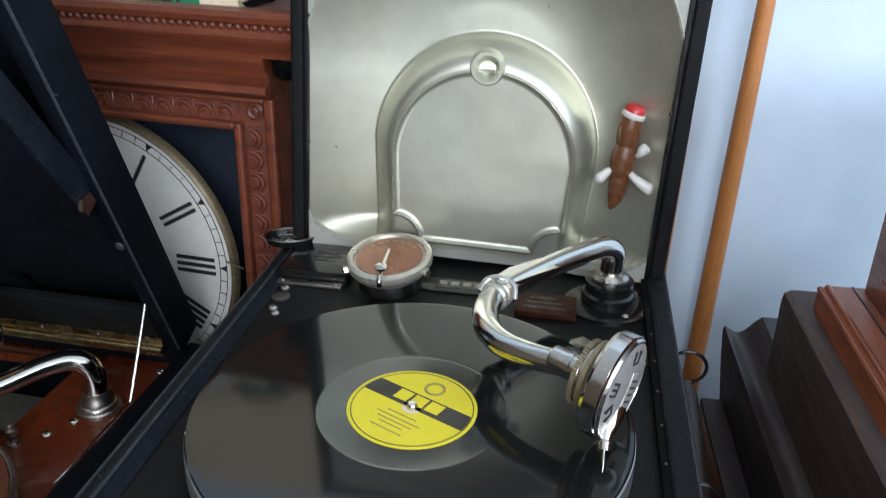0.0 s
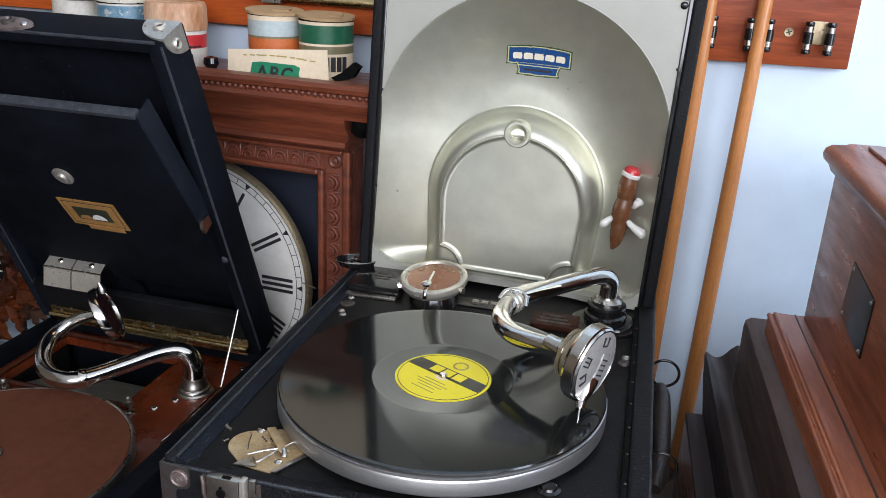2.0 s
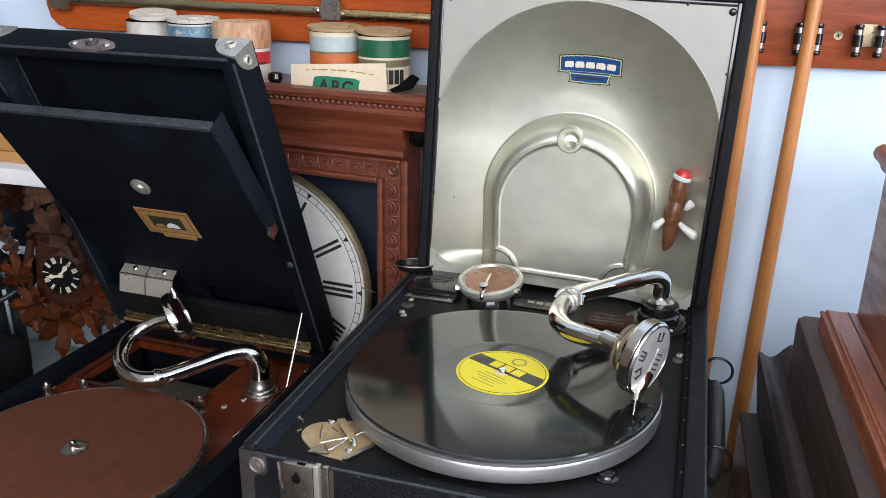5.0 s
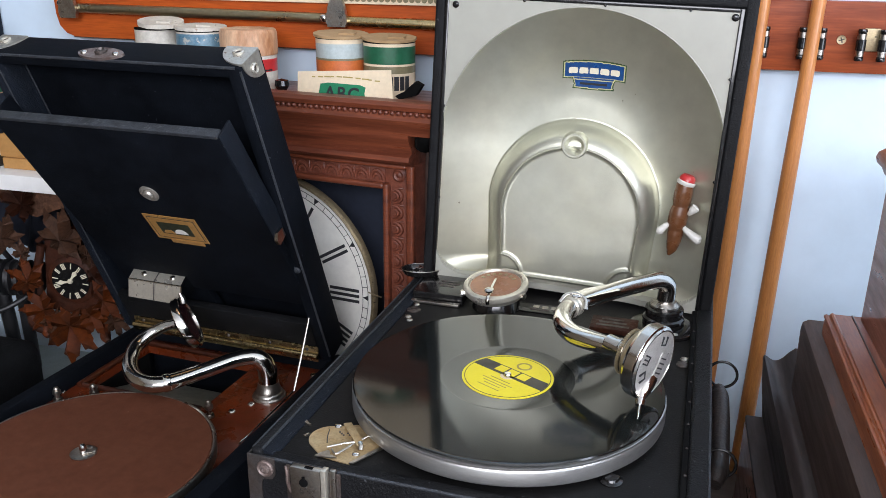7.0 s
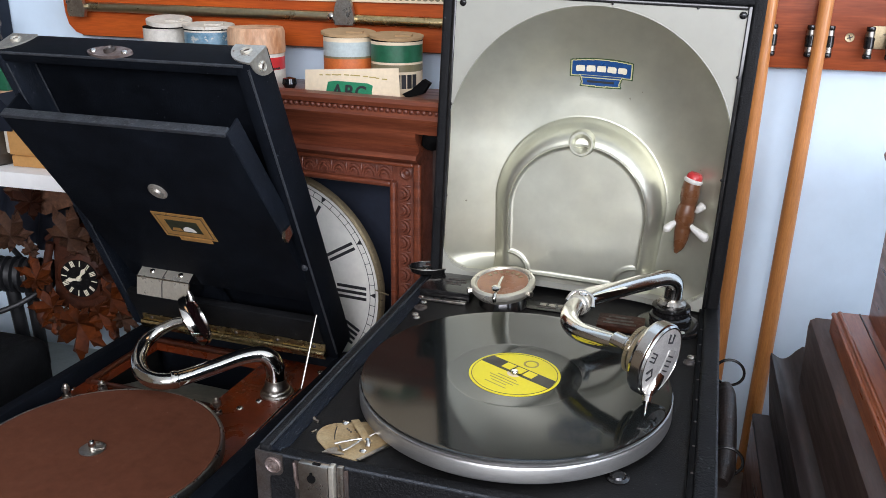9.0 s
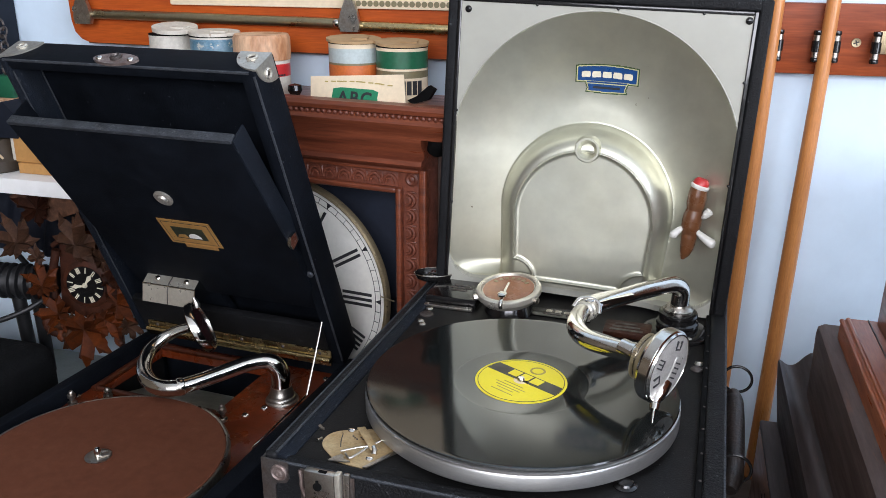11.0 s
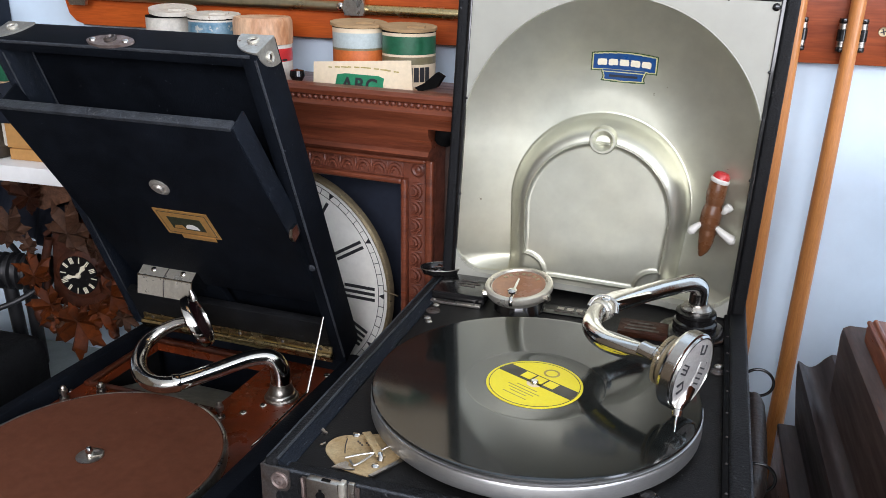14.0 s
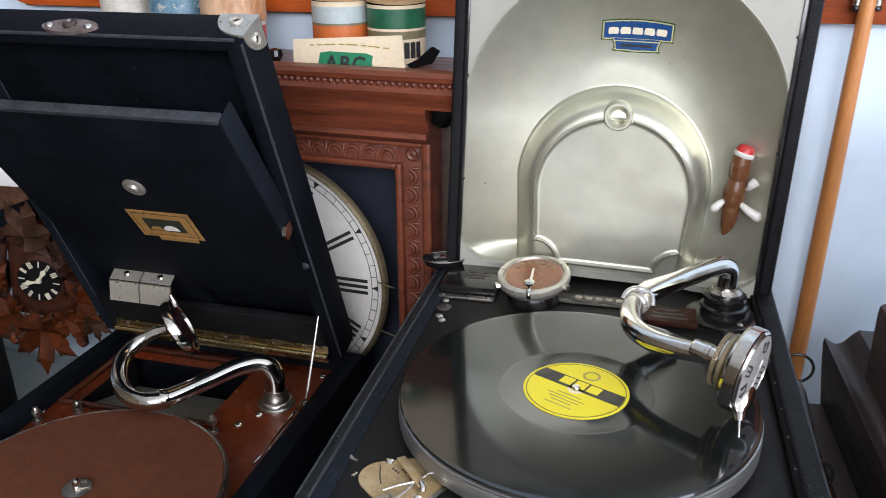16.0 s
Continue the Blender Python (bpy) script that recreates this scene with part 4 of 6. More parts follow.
bx = (HX0 + 0.016, WX0, WX1, HX1 - 0.022)
by = (HY0 + 0.014, WY0, WY1, HY1 - 0.012)
bm = bmesh.new()
for i in range(3):
    for j in range(3):
        if (i, j) != (1, 1):
            box(bx[i], bx[i + 1], by[j], by[j + 1], HB - 0.010, HB, bm=bm)
bmesh.ops.remove_doubles(bm, verts=bm.verts, dist=1e-5)
part("motor_board", bm, M["brown_leather"], hgram, "red-brown lacquered motor board", smooth=False)
# horn well: sloping tin floor and brown lips
part("horn_well", prism([(WY0, HB - 0.012), (WY1, HB - 0.050), (WY1, HB - 0.054), (WY0, HB - 0.016)], WX0 - 0.002, WX1 + 0.002, "x"), M["grey_mirror"], hgram, "dull tin floor of the horn well")
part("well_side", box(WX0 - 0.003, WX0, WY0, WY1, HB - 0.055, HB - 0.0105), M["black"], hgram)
part("well_side", box(WX1, WX1 + 0.003, WY0, WY1, HB - 0.055, HB - 0.0105), M["brown_leather"], hgram)
part("well_lip", tube([(WX0 - 0.004, WY0 - 0.008, HB + 0.003), (WX0 - 0.004, 0.21, HB + 0.004), (WX0 - 0.004, WY1 + 0.004, HB + 0.004)], 0.004, 10, 4), M["dark_lip"], hgram)
part("well_lip", tube([(WX0 - 0.003, WY1 + 0.004, HB + 0.003), (-0.05, WY1 + 0.004, HB + 0.003), (WX1 + 0.02, WY1 + 0.004, HB + 0.003)], 0.004, 10, 4), M["dark_lip"], hgram)
part("well_lip", tube([(WX0 - 0.004, WY0 - 0.004, HB + 0.002), (-0.06, WY0 - 0.002, HB + 0.002), (WX1, WY0 - 0.001, HB + 0.001)], 0.0035, 10, 4), M["dark_lip"], hgram)
# turntable, felt, spindle clip
part("turntable", lathe([(0.02, 0.010), (0.1265, 0.010), (0.1285, 0.012), (0.1290, 0.0225), (0.1280, 0.0250), (0.1262, 0.0255), (0.1248, 0.0246)], 128, m=pose(0, 0, HB)), M["nickel_dull"], hgram, "dull nickel turntable rim")
part("felt_mat", lathe([(0.004, 0.0240), (0.1244, 0.0240), (0.1246, 0.0252), (0.1236, 0.0260), (0.004, 0.0260)], 128, m=pose(0, 0, HB)), M["felt"], hgram, "brown felt turntable mat")
part("spindle", lathe([(0.0036, 0.0255), (0.0036, 0.0335), (0.0025, 0.0365), (0, 0.0375)], 18, m=pose(0, 0, HB)), M["chrome"], hgram)
cl = bmesh.new()
lathe([(0.0042, 0.0262), (0.0125, 0.0264), (0.013, 0.0278), (0.0105, 0.0285), (0.0042, 0.0276)], 30, bm=cl)
box(0.003, 0.017, -0.0035, 0.0035, 0.0270, 0.0282, 0.0006, bm=cl, m=pose(0, 0, 0, 0, -8, 28))
part("spindle_clip", cl, M["nickel_dull"], hgram, "", pose(0, 0, HB))


def knurled_post(x, y, tall):
    bm = lathe([(0.0055, 0), (0.0055, 0.003), (0.0030, 0.0035), (0.0030, tall * 0.45), (0.0048, tall * 0.5), (0.0048, tall * 0.72), (0.0026, tall * 0.76), (0.0032, tall * 0.86), (0.0022, tall * 0.97), (0, tall)], 18, m=pose(x, y, HB))
    return part("post", bm, M["nickel_dull"], hgram)


knurled_post(0.0485, 0.141, 0.022)
knurled_post(-0.140, 0.110, 0.018)
knurled_post(-0.112, 0.138, 0.013)
for p in ((0.078, 0.182), (0.118, 0.215), (0.112, 0.272), (0.066, 0.160), (-0.150, 0.128)):
    screw(hgram, (*p, HB), 0.0042, "chrome")
part("retaining_wire", tube([(0.1270, 0.196, HT - 0.001), (0.1262, 0.170, HT - 0.003), (0.1250, 0.130, HT - 0.005), (0.1240, 0.100, HT - 0.007), (0.1215, 0.094, HT - 0.009), (0.1190, 0.092, HT - 0.013)], 0.0011, 8, 4), M["chrome"], hgram)
part("lid_stay", tube([(0.129, 0.194, HT), (0.128, 0.220, 0.050), (0.127, 0.246, 0.092)], [0.0016, 0.0015, 0.0011], 8, 4), M["chrome"], hgram, "thin bright wire lid stay")
hring = [(HX1 + 0.006, 0.045 + 0.010 * math.cos(a), -0.055 + 0.013 * math.sin(a)) for a in np.linspace(0, 6.1, 18)]
part("handle_ring", tube(hring, 0.0016, 8, 2), M["nickel_dull"], hgram)
# brass piano hinge
hinge = part("piano_hinge", box(-0.145, 0.127, 0.2590, 0.2615, HT + 0.006, HT + 0.0260, 0.0006), M["brass"], hgram, "tarnished brass piano hinge")
for i, (a, b) in enumerate(((-0.145, -0.060), (-0.0595, 0.060), (0.0605, 0.127))):
    part("knuckle", lathe([(0.0042, a), (0.0042, b)], 16, m=pose(0, 0.2580, HT + 0.0145) @ pose(0, 0, 0, 0, 90, 0)), M["brass"], hinge)
for x in (-0.13, -0.07, 0.0, 0.06, 0.112):
    screw(hinge, (x, 0.2590, HT + 0.0215), 0.0022, "rusty", (0, -1, 0))
# tone arm
part("arm_base", lathe([(0.0200, 0), (0.0200, 0.002), (0.0188, 0.0034), (0.0176, 0.0036), (0.0172, 0.0060), (0.0158, 0.0075), (0.0150, 0.0078), (0.0146, 0.0110), (0.0132, 0.0130), (0.0124, 0.020), (0, 0.020)], 36, m=pose(0.0875, 0.2065, HB)), M["nickel_dull"], hgram)
harm = part("tone_arm", tube([(0.0875, 0.2065, 0.006), (0.0872, 0.2065, 0.023), (0.083, 0.204, 0.036), (0.073, 0.198, 0.0425), (0.058, 0.183, 0.043), (0.039, 0.156, 0.040), (0.020, 0.126, 0.038), (0.006, 0.112, 0.037), (-0.014, 0.110, 0.037),
                              (-0.037, 0.122, 0.038), (-0.056, 0.143, 0.041), (-0.064, 0.165, 0.048), (-0.057, 0.183, 0.057), (-0.041, 0.192, 0.066), (-0.028, 0.196, 0.070)],
                             [0.012, 0.0115, 0.0105, 0.0096, 0.0092, 0.0090, 0.0090, 0.0092, 0.0092, 0.0090, 0.0086, 0.0082, 0.0074, 0.0064, 0.0058], 26, 8), M["chrome"], hgram, "curved nickel-plated tone arm")
part("arm_joint", lathe([(0.0096, -0.004), (0.0102, -0.003), (0.0102, 0.003), (0.0096, 0.004)], 28, m=aim((0.013, 0.118, 0.0375), (0.7, 0.7, 0))), M["chrome"], harm)
hn = Vector((0.78, 0.50, 0.42)).normalized()
hsb_m = aim((-0.017, 0.199, 0.071), hn) @ Matrix.Diagonal((1.15, 1.15, 1, 1))
hsb = part("sound_box", lathe([(0, -0.008), (0.010, -0.008), (0.013, -0.005), (0.026, -0.004), (0.0285, -0.002), (0.0285, 0.005), (0.027, 0.007), (0.0245, 0.007), (0.024, 0.004), (0, 0.004)], 52), M["chrome"], harm, "", hsb_m)
part("sound_box_face", lathe([(0, 0.0042), (0.0238, 0.0042), (0.0238, 0.005), (0.012, 0.0066), (0, 0.0072)], 44), M["maroon"], harm, "dark glossy maroon diaphragm", hsb_m)
part("needle_holder", tube([(-0.017, 0.199, 0.097), (-0.018, 0.199, 0.102), (-0.021, 0.199, 0.109)], [0.004, 0.0036, 0.0022], 10, 3), M["nickel_dull"], harm)

# leaning lid, a shallow box open towards the turntable
HLEAN, HLH, HLD = 23.0, 0.409, 0.038
LX0, LX1 = HX0 - 0.006, HX1 - 0.013
hl_m = Matrix.Translation((0, 0.270, 0.013)) @ pose(0, 0, 0, 90 + HLEAN, 0, 0)
hlid = part("lid", box(LX0 + 0.002, LX1 - 0.002, 0.002, HLH - 0.002, -HLD - 0.004, -HLD + 0.002, 0.002), M["leather_blue"], hgram, "open black lid leaning forward", hl_m)
# the left side's bluer leatherette paints in the sheen on its inner face
part("lid_side", box(LX0, LX0 + 0.012, 0, HLH, -HLD, 0, 0.003), M["leather_scuffed"], hlid)
part("lid_side", box(LX1 - 0.016, LX1, 0, HLH, -HLD, 0, 0.003), M["leather_blue"], hlid)
part("lid_top", box(LX0 + 0.001, LX1 - 0.001, HLH - 0.012, HLH + 0.0005, -HLD, -0.0005, 0.003), M["leather_blue"], hlid)
# bottom strip in the lighter leatherette, which paints in the light falling on it
part("lid_bottom", box(LX0 + 0.012, LX1 - 0.016, 0.010, 0.062, -0.012, -0.001, 0.002), M["leatherette"], hlid)
part("worn_edge", tube([(LX0 + 0.006, HLH - 0.001, -0.001), (-0.0, HLH - 0.001, -0.001), (LX1 - 0.006, HLH - 0.001, -0.001)], 0.0016, 6, 4), M["leather_edge"], hlid)
part("worn_edge", tube([(LX1 - 0.0012, HLH - 0.004, -0.001), (LX1 - 0.0012, 0.2, -0.001), (LX1 - 0.0012, 0.01, -0.001)], 0.0014, 6, 4), M["leather_edge"], hlid)
# pale lines that draw the highlights along the left side's inner edges
for z in (-0.001, -HLD + 0.004):
    part("worn_edge", tube([(LX0 + 0.0122, HLH - 0.014, z), (LX0 + 0.0124, 0.3, z), (LX0 + 0.0122, 0.06, z)], 0.0009, 6, 4), M["leather_edge"], hlid)
# plated corners and clasp on the top edge of the lid
for s, xc in ((1, LX1), (-1, LX0)):
    o = [(xc + s * 0.0008, -HLD + 0.002)] + [(xc - s * 0.034 * math.sin(radians(a)) + s * 0.0008, -HLD + 0.002 + 0.033 * math.cos(radians(a))) for a in range(0, 91, 9)]
    cpl = part("corner_plate", prism([(a, b) for a, b in o], HLH, HLH + 0.0022, "y"), M["nickel_worn"], hlid, "worn nickel corner plate")
    side = [(HLH + 0.002, -HLD + 0.003)] + [(HLH + 0.002 - 0.026 * math.sin(radians(a)), -HLD + 0.003 + 0.031 * math.cos(radians(a))) for a in range(0, 91, 9)]
    part("corner_side", prism(side, min(xc, xc + s * 0.0012), max(xc, xc + s * 0.0012), "x"), M["nickel_worn"], hlid)
    eye = part("eyelet", lathe([(0.0058, 0.0), (0.0058, 0.0012), (0.0046, 0.0024), (0.0034, 0.0018), (0.0030, 0.0002)], 24, cap=False), M["nickel_clip"], hlid, "", aim((xc - s * 0.014, HLH + 0.0022, -0.024), (0, 1, 0)))
    part("eyelet_hole", lathe([(0, 0.0002), (0.0031, 0.0002), (0.0031, 0.0006), (0, 0.0006)], 16), M["rusty"], eye)
    eye = part("eyelet", lathe([(0.0054, 0.0), (0.0054, 0.0012), (0.0043, 0.0024), (0.0032, 0.0018), (0.0028, 0.0002)], 24, cap=False), M["nickel_clip"], hlid, "", aim((xc + s * 0.0012, HLH - 0.011, -0.020), (s, 0, 0)))
    part("eyelet_hole", lathe([(0, 0.0002), (0.0029, 0.0002), (0.0029, 0.0006), (0, 0.0006)], 16), M["rusty"], eye)
CLASP = pose(-0.011, 0, 0.005)
outline = [(-0.011 + 0.027 * math.cos(radians(a)) * (0.72 + 0.28 * abs(math.cos(radians(a)))), -0.014 - 0.0105 * math.sin(radians(a))) for a in range(0, 360, 15)]
clasp = part("clasp", prism(outline, HLH, HLH + 0.003, "y"), M["rivet"], hlid, "worn brown nickel lid clasp", CLASP)
part("clasp_hook", lathe([(0.0062, 0), (0.0062, 0.002), (0.0045, 0.0032), (0.0030, 0.0012), (0, 0.0012)], 20, m=aim((-0.011, HLH + 0.003, -0.015), (0, 1, 0))), M["rusty"], clasp)
for x in (-0.030, 0.008):
    part("clasp_rivet", lathe(dome(0.0034, 0.0022), 14, m=aim((x, HLH + 0.003, -0.0125), (0, 1, 0))), M["chrome"], clasp)
# record tray flap
FA = 35.0
fl_m = Matrix.Translation((0, 0.270, 0.060)) @ pose(0, 0, 0, 90 + FA, 0, 0)
F0, F1, FH = -0.138, 0.130, 0.329
flap = part("record_tray", box(F0, F1, 0.045, FH, -0.012, 0, 0.0025), M["leather_blue"], hgram, "black record tray flap hanging open", fl_m)
part("tray_edge", box(F0 + 0.0005, F1 - 0.0005, FH - 0.002, FH + 0.0025, -0.0095, 0.0008, 0.0012), M["leather_edge"], flap)
part("tray_side", box(F1 - 0.001, F1 + 0.0015, 0.172, FH, -0.024, -0.001, 0.001), M["leather_scuffed"], flap)
part("tray_side", box(F0 - 0.0015, F0 + 0.001, 0.10, FH, -0.034, -0.001, 0.001), M["leather_blue"], flap)
part("tray_catch", prism([(0.150, -0.014), (0.150, 0.001), (0.158, 0.002), (0.165, -0.004), (0.162, -0.014)], F1 + 0.0010, F1 + 0.005, "x", m=pose(0, 0.018, 0)), M["chrome"], flap)
part("snap_button", lathe([(0.011, 0), (0.011, 0.0015), (0.008, 0.003), (0.006, 0.0022), (0.0045, 0.0045), (0, 0.0055)], 28, m=pose(0.002, 0.232, 0.0)), M["nickel_worn"], flap, "chrome snap button")
# framed maker's picture, drawn as plain shapes
fb = part("picture_badge", prism([(-0.029, 0.151), (0.039, 0.151), (0.039, 0.194), (-0.029, 0.194)], 0, 0.0008), M["gold"], flap, "gold framed transfer badge", pose(0, 0, 0.0002))
part("badge_border", prism([(-0.0255, 0.1545), (0.0355, 0.1545), (0.0355, 0.1905), (-0.0255, 0.1905)], 0.0008, 0.0010), M["label_black"], fb)
part("badge_border", prism([(-0.0245, 0.1555), (0.0345, 0.1555), (0.0345, 0.1895), (-0.0245, 0.1895)], 0.0010, 0.0012), M["gold"], fb)
part("badge_picture", prism([(-0.0160, 0.1625), (0.0260, 0.1625), (0.0260, 0.1830), (-0.0160, 0.1830)], 0.0012, 0.0014), M["badge_dark"], fb)
part("badge_shape", prism(arc(0.010, 0.1645, 0.0085, 0, 180), 0.0014, 0.0016), M["toy_white"], fb)
part("badge_shape", prism([(-0.014, 0.164), (0.001, 0.164), (-0.002, 0.170), (-0.011, 0.169)], 0.0014, 0.0016), M["gold"], fb)
part("badge_scroll", prism([(-0.012, 0.1455), (0.031, 0.1455), (0.031, 0.1520), (-0.012, 0.1520)], 0.0006, 0.0012), M["gold"], fb)
# plated sound box clip under the flap, on a dark recess
part("recess", box(-0.120, -0.018, -0.020, 0.052, -0.012, -0.002, 0.002), M["leather_blue"], flap)
clipm = Matrix.Translation((-0.067, 0.237, 0.123)) @ pose(0, 0, 0, 8, 0, 0)
clipp = part("sound_box_clip", prism([(0.012, 0.0), (-0.004, -0.003), (-0.020, -0.012), (-0.027, -0.034), (-0.024, -0.036), (-0.016, -0.016), (0.012, -0.004)], -0.044, 0.032, "x"), M["nickel_clip"], hgram, "folded bright nickel clip", clipm)
part("clip_end", prism([(0.010, -0.002), (-0.004, -0.003), (-0.020, -0.012), (-0.027, -0.034), (0.004, -0.030)], 0.032, 0.0335, "x"), M["chrome"], clipp)
part("clip_crease", tube([(-0.044, -0.0202, -0.0118), (-0.006, -0.0202, -0.0118), (0.032, -0.0202, -0.0118)], 0.0011, 8, 3), M["chrome"], clipp)
part("seam", tube([(-0.006, -0.0045, -0.0035), (-0.006, -0.0205, -0.0125), (-0.006, -0.0275, -0.034)], 0.0007, 6, 3), M["rusty"], clipp)
for x in (-0.026, 0.016):
    screw(clipp, (x, -0.0115, -0.0072), 0.0034, "chrome", (0, -0.49, 0.87))
screw(hlid, (LX1 - 0.008, 0.155, 0.0), 0.0044, "leather_edge")

# ---- clock case ----
C = Matrix.Translation((-0.2085, 0.290, 0)) @ pose(0, 0, 0, 0, 0, -7)
ccase = thing("wall_clock_case", "carved red-brown wooden clock case standing behind", "clock case", C)
CX = -0.36
prof_c = [(0.100, 0.300), (-0.020, 0.300), (-0.022, 0.308), (-0.028, 0.3135), (-0.030, 0.318), (-0.026, 0.3235), (-0.024, 0.327), (-0.030, 0.329), (-0.032, 0.334), (-0.029, 0.3385), (-0.018, 0.340), (-0.014, 0.334), (0.0, 0.3325), (0.100, 0.3325)]
part("cornice", prism(prof_c, CX, 0.082, "x"), M["wood_red"], ccase)
prof_f = [(0.07, 0.300), (-0.019, 0.300), (-0.018, 0.292), (-0.010, 0.283), (-0.008, 0.277), (-0.016, 0.274), (-0.018, 0.269), (-0.014, 0.2655), (-0.010, 0.2645), (-0.008, 0.262), (0.07, 0.262)]
part("frieze", prism(prof_f, CX, 0.040, "x"), M["wood_red"], ccase)
bead = mesh_of(lathe([(0, -0.0029), (0.0021, -0.0022), (0.0030, 0), (0.0021, 0.0022), (0, 0.0029)], 10), "bead", M["wood_carved"])
for i in range(57):
    ob = new("bead", bead)
    ob.parent = ccase
    ob.matrix_basis = pose(CX + 0.022 + i * 0.0074, -0.0265, 0.3255)
part("stile", box(0.0, 0.040, 0.004, 0.05, TABLE_Z, 0.262, 0.001), M["wood_carved"], ccase)
part("rail", box(CX, 0.0, 0.004, 0.05, 0.230, 0.262, 0.001), M["wood_carved"], ccase)
for x0, x1, z0, z1 in ((0.0, 0.0075, TABLE_Z, 0.2375), (0.0305, 0.040, TABLE_Z, 0.262)):
    part("moulding", box(x0, x1, -0.005, 0.006, z0, z1, 0.003, seg=3), M["wood_red"], ccase)
for z0, z1, x1 in ((0.2305, 0.2375, 0.001), (0.2565, 0.2620, 0.0305)):
    part("moulding", box(CX, x1, -0.005, 0.006, z0, z1, 0.003, seg=3), M["wood_red"], ccase)


def lotus():
    bm = tube([(0.0086 * math.cos(a), 0, 0.0110 * math.sin(a)) for a in np.linspace(math.pi, 0, 11)], [0.0015, 0.0021, 0.0023, 0.0021, 0.0015], 6, 2)
    tube([(0.0048 * math.cos(a), -0.0006, 0.0064 * math.sin(a)) for a in np.linspace(math.pi, 0, 9)], [0.0012, 0.0017, 0.0019, 0.0017, 0.0012], 6, 2, bm=bm)
    tube([(-0.0100, 0, 0.001), (-0.0102, -0.0006, 0.008), (-0.0102, 0, 0.0135)], [0.0012, 0.0015, 0.0006], 6, 2, bm=bm)
    return mesh_of(bm, "carved_leaf", M["wood_carved"])


lotus_mesh = lotus()
for i in range(17):
    ob = new("carved_leaf", lotus_mesh)
    ob.parent, ob.matrix_basis = ccase, pose(-0.010 - i * 0.0205, 0.0028, 0.2400)
for i in range(17):
    ob = new("carved_leaf", lotus_mesh)
    ob.parent, ob.matrix_basis = ccase, pose(0.0110, 0.0028, 0.222 - i * 0.0205) @ pose(0, 0, 0, 0, 90, 0)
part("rosette", lathe([(0.0085, 0), (0.0085, 0.001), (0.006, 0.003), (0.0035, 0.0018), (0, 0.004)], 18, m=aim((0.0185, 0.004, 0.2475), (0, -1, 0))), M["wood_carved"], ccase)
part("back_panel", box(CX, 0.04, 0.092, 0.100, TABLE_Z, 0.27), M["navy"], ccase)
part("side_board", box(0.040, 0.052, 0.03, 0.100, TABLE_Z, 0.300, 0.001), M["wood_dark"], ccase)
part("side_board", box(CX - 0.012, CX, 0.004, 0.100, TABLE_Z, 0.300, 0.001), M["wood_dark"], ccase)
part("side_scroll", tube([(0.050, 0.0, 0.285), (0.056, -0.004, 0.296), (0.066, -0.004, 0.303), (0.074, 0.0, 0.306)], [0.010, 0.012, 0.010, 0.005], 12, 5), M["black"], ccase)
# round dial inside the case
CLK = Matrix.Translation((-0.385, 0.342, 0.072)) @ pose(0, 0, 0, 0, 0, -7)
clock = thing("clock_dial", "large round white clock dial with black roman numerals and gilt bezel", "clock", CLK)
part("face", lathe([(0.0, 0.0), (0.149, 0.0), (0.149, 0.006), (0, 0.006)], 112, m=pose(0, 0.006, 0, 90, 0, 0)), M["dial"], clock)
part("bezel", lathe([(0.1475, 0.006), (0.1475, 0.0082), (0.1488, 0.0088), (0.1500, 0.0072), (0.1512, 0.0088), (0.1528, 0.007), (0.1535, 0.0), (0.1475, 0.0)], 112, m=pose(0, 0.006, 0, 90, 0, 0), cap=False), M["brass_plate"], clock, "tarnished gilt bezel")


def radial_bar(a, r0, r1, w, off=0.0, mat="ink", name="numeral_stroke"):
    """A flat stroke on the dial, a degrees clockwise from the top."""
    bm = box(off - w / 2, off + w / 2, -0.0006, 0.0, r0, r1)
    return part(name, bm, M[mat], clock, "", pose(0, -0.0001, 0, 0, a, 0))


ROMAN = {0: "XII", 1: "I", 2: "II", 3: "III", 4: "IIII", 5: "V", 6: "VI"}
for hour, strokes in ROMAN.items():
    if set(strokes) == {"I"}:
        for k in range(len(strokes)):
            radial_bar(hour * 30, 0.086, 0.129, 0.0040, (k - (len(strokes) - 1) / 2) * 0.0075)
for m_ in range(0, 31):
    radial_bar(m_ * 6, 0.1348, 0.1418, 0.0006 if m_ % 5 else 0.0012, 0, "ink", "minute_mark")
for hour in range(0, 6):
    part("hour_mark", prism([(-0.0034, 0.1418), (0.0034, 0.1418), (0, 0.1345)], -0.0006, 0, "y"), M["ink"], clock, "", pose(0, -0.0001, 0, 0, hour * 30, 0))
for rr in (0.1345, 0.1421):
    part("minute_ring", lathe([(rr - 0.0003, 0), (rr + 0.0003, 0), (rr + 0.0003, 0.0005), (rr - 0.0003, 0.0005)], 96, m=pose(0, 0, 0, 90, 0, 0), cap=False), M["ink"], clock)
part("rough_patch", prism([(0.052, -0.002), (0.060, 0.004), (0.066, -0.004), (0.060, -0.009)], -0.0004, 0, "y"), M["paper"], clock)
for z in (0.012, -0.05):
    part("strap", tube([(0.144, -0.0035, z - 0.002), (0.152, -0.010, z), (0.170, -0.018, z + 0.001)], 0.0009, 6, 3), M["brass_plate"], clock)

# ---- things on the clock case ----
CAN_Z = 0.333


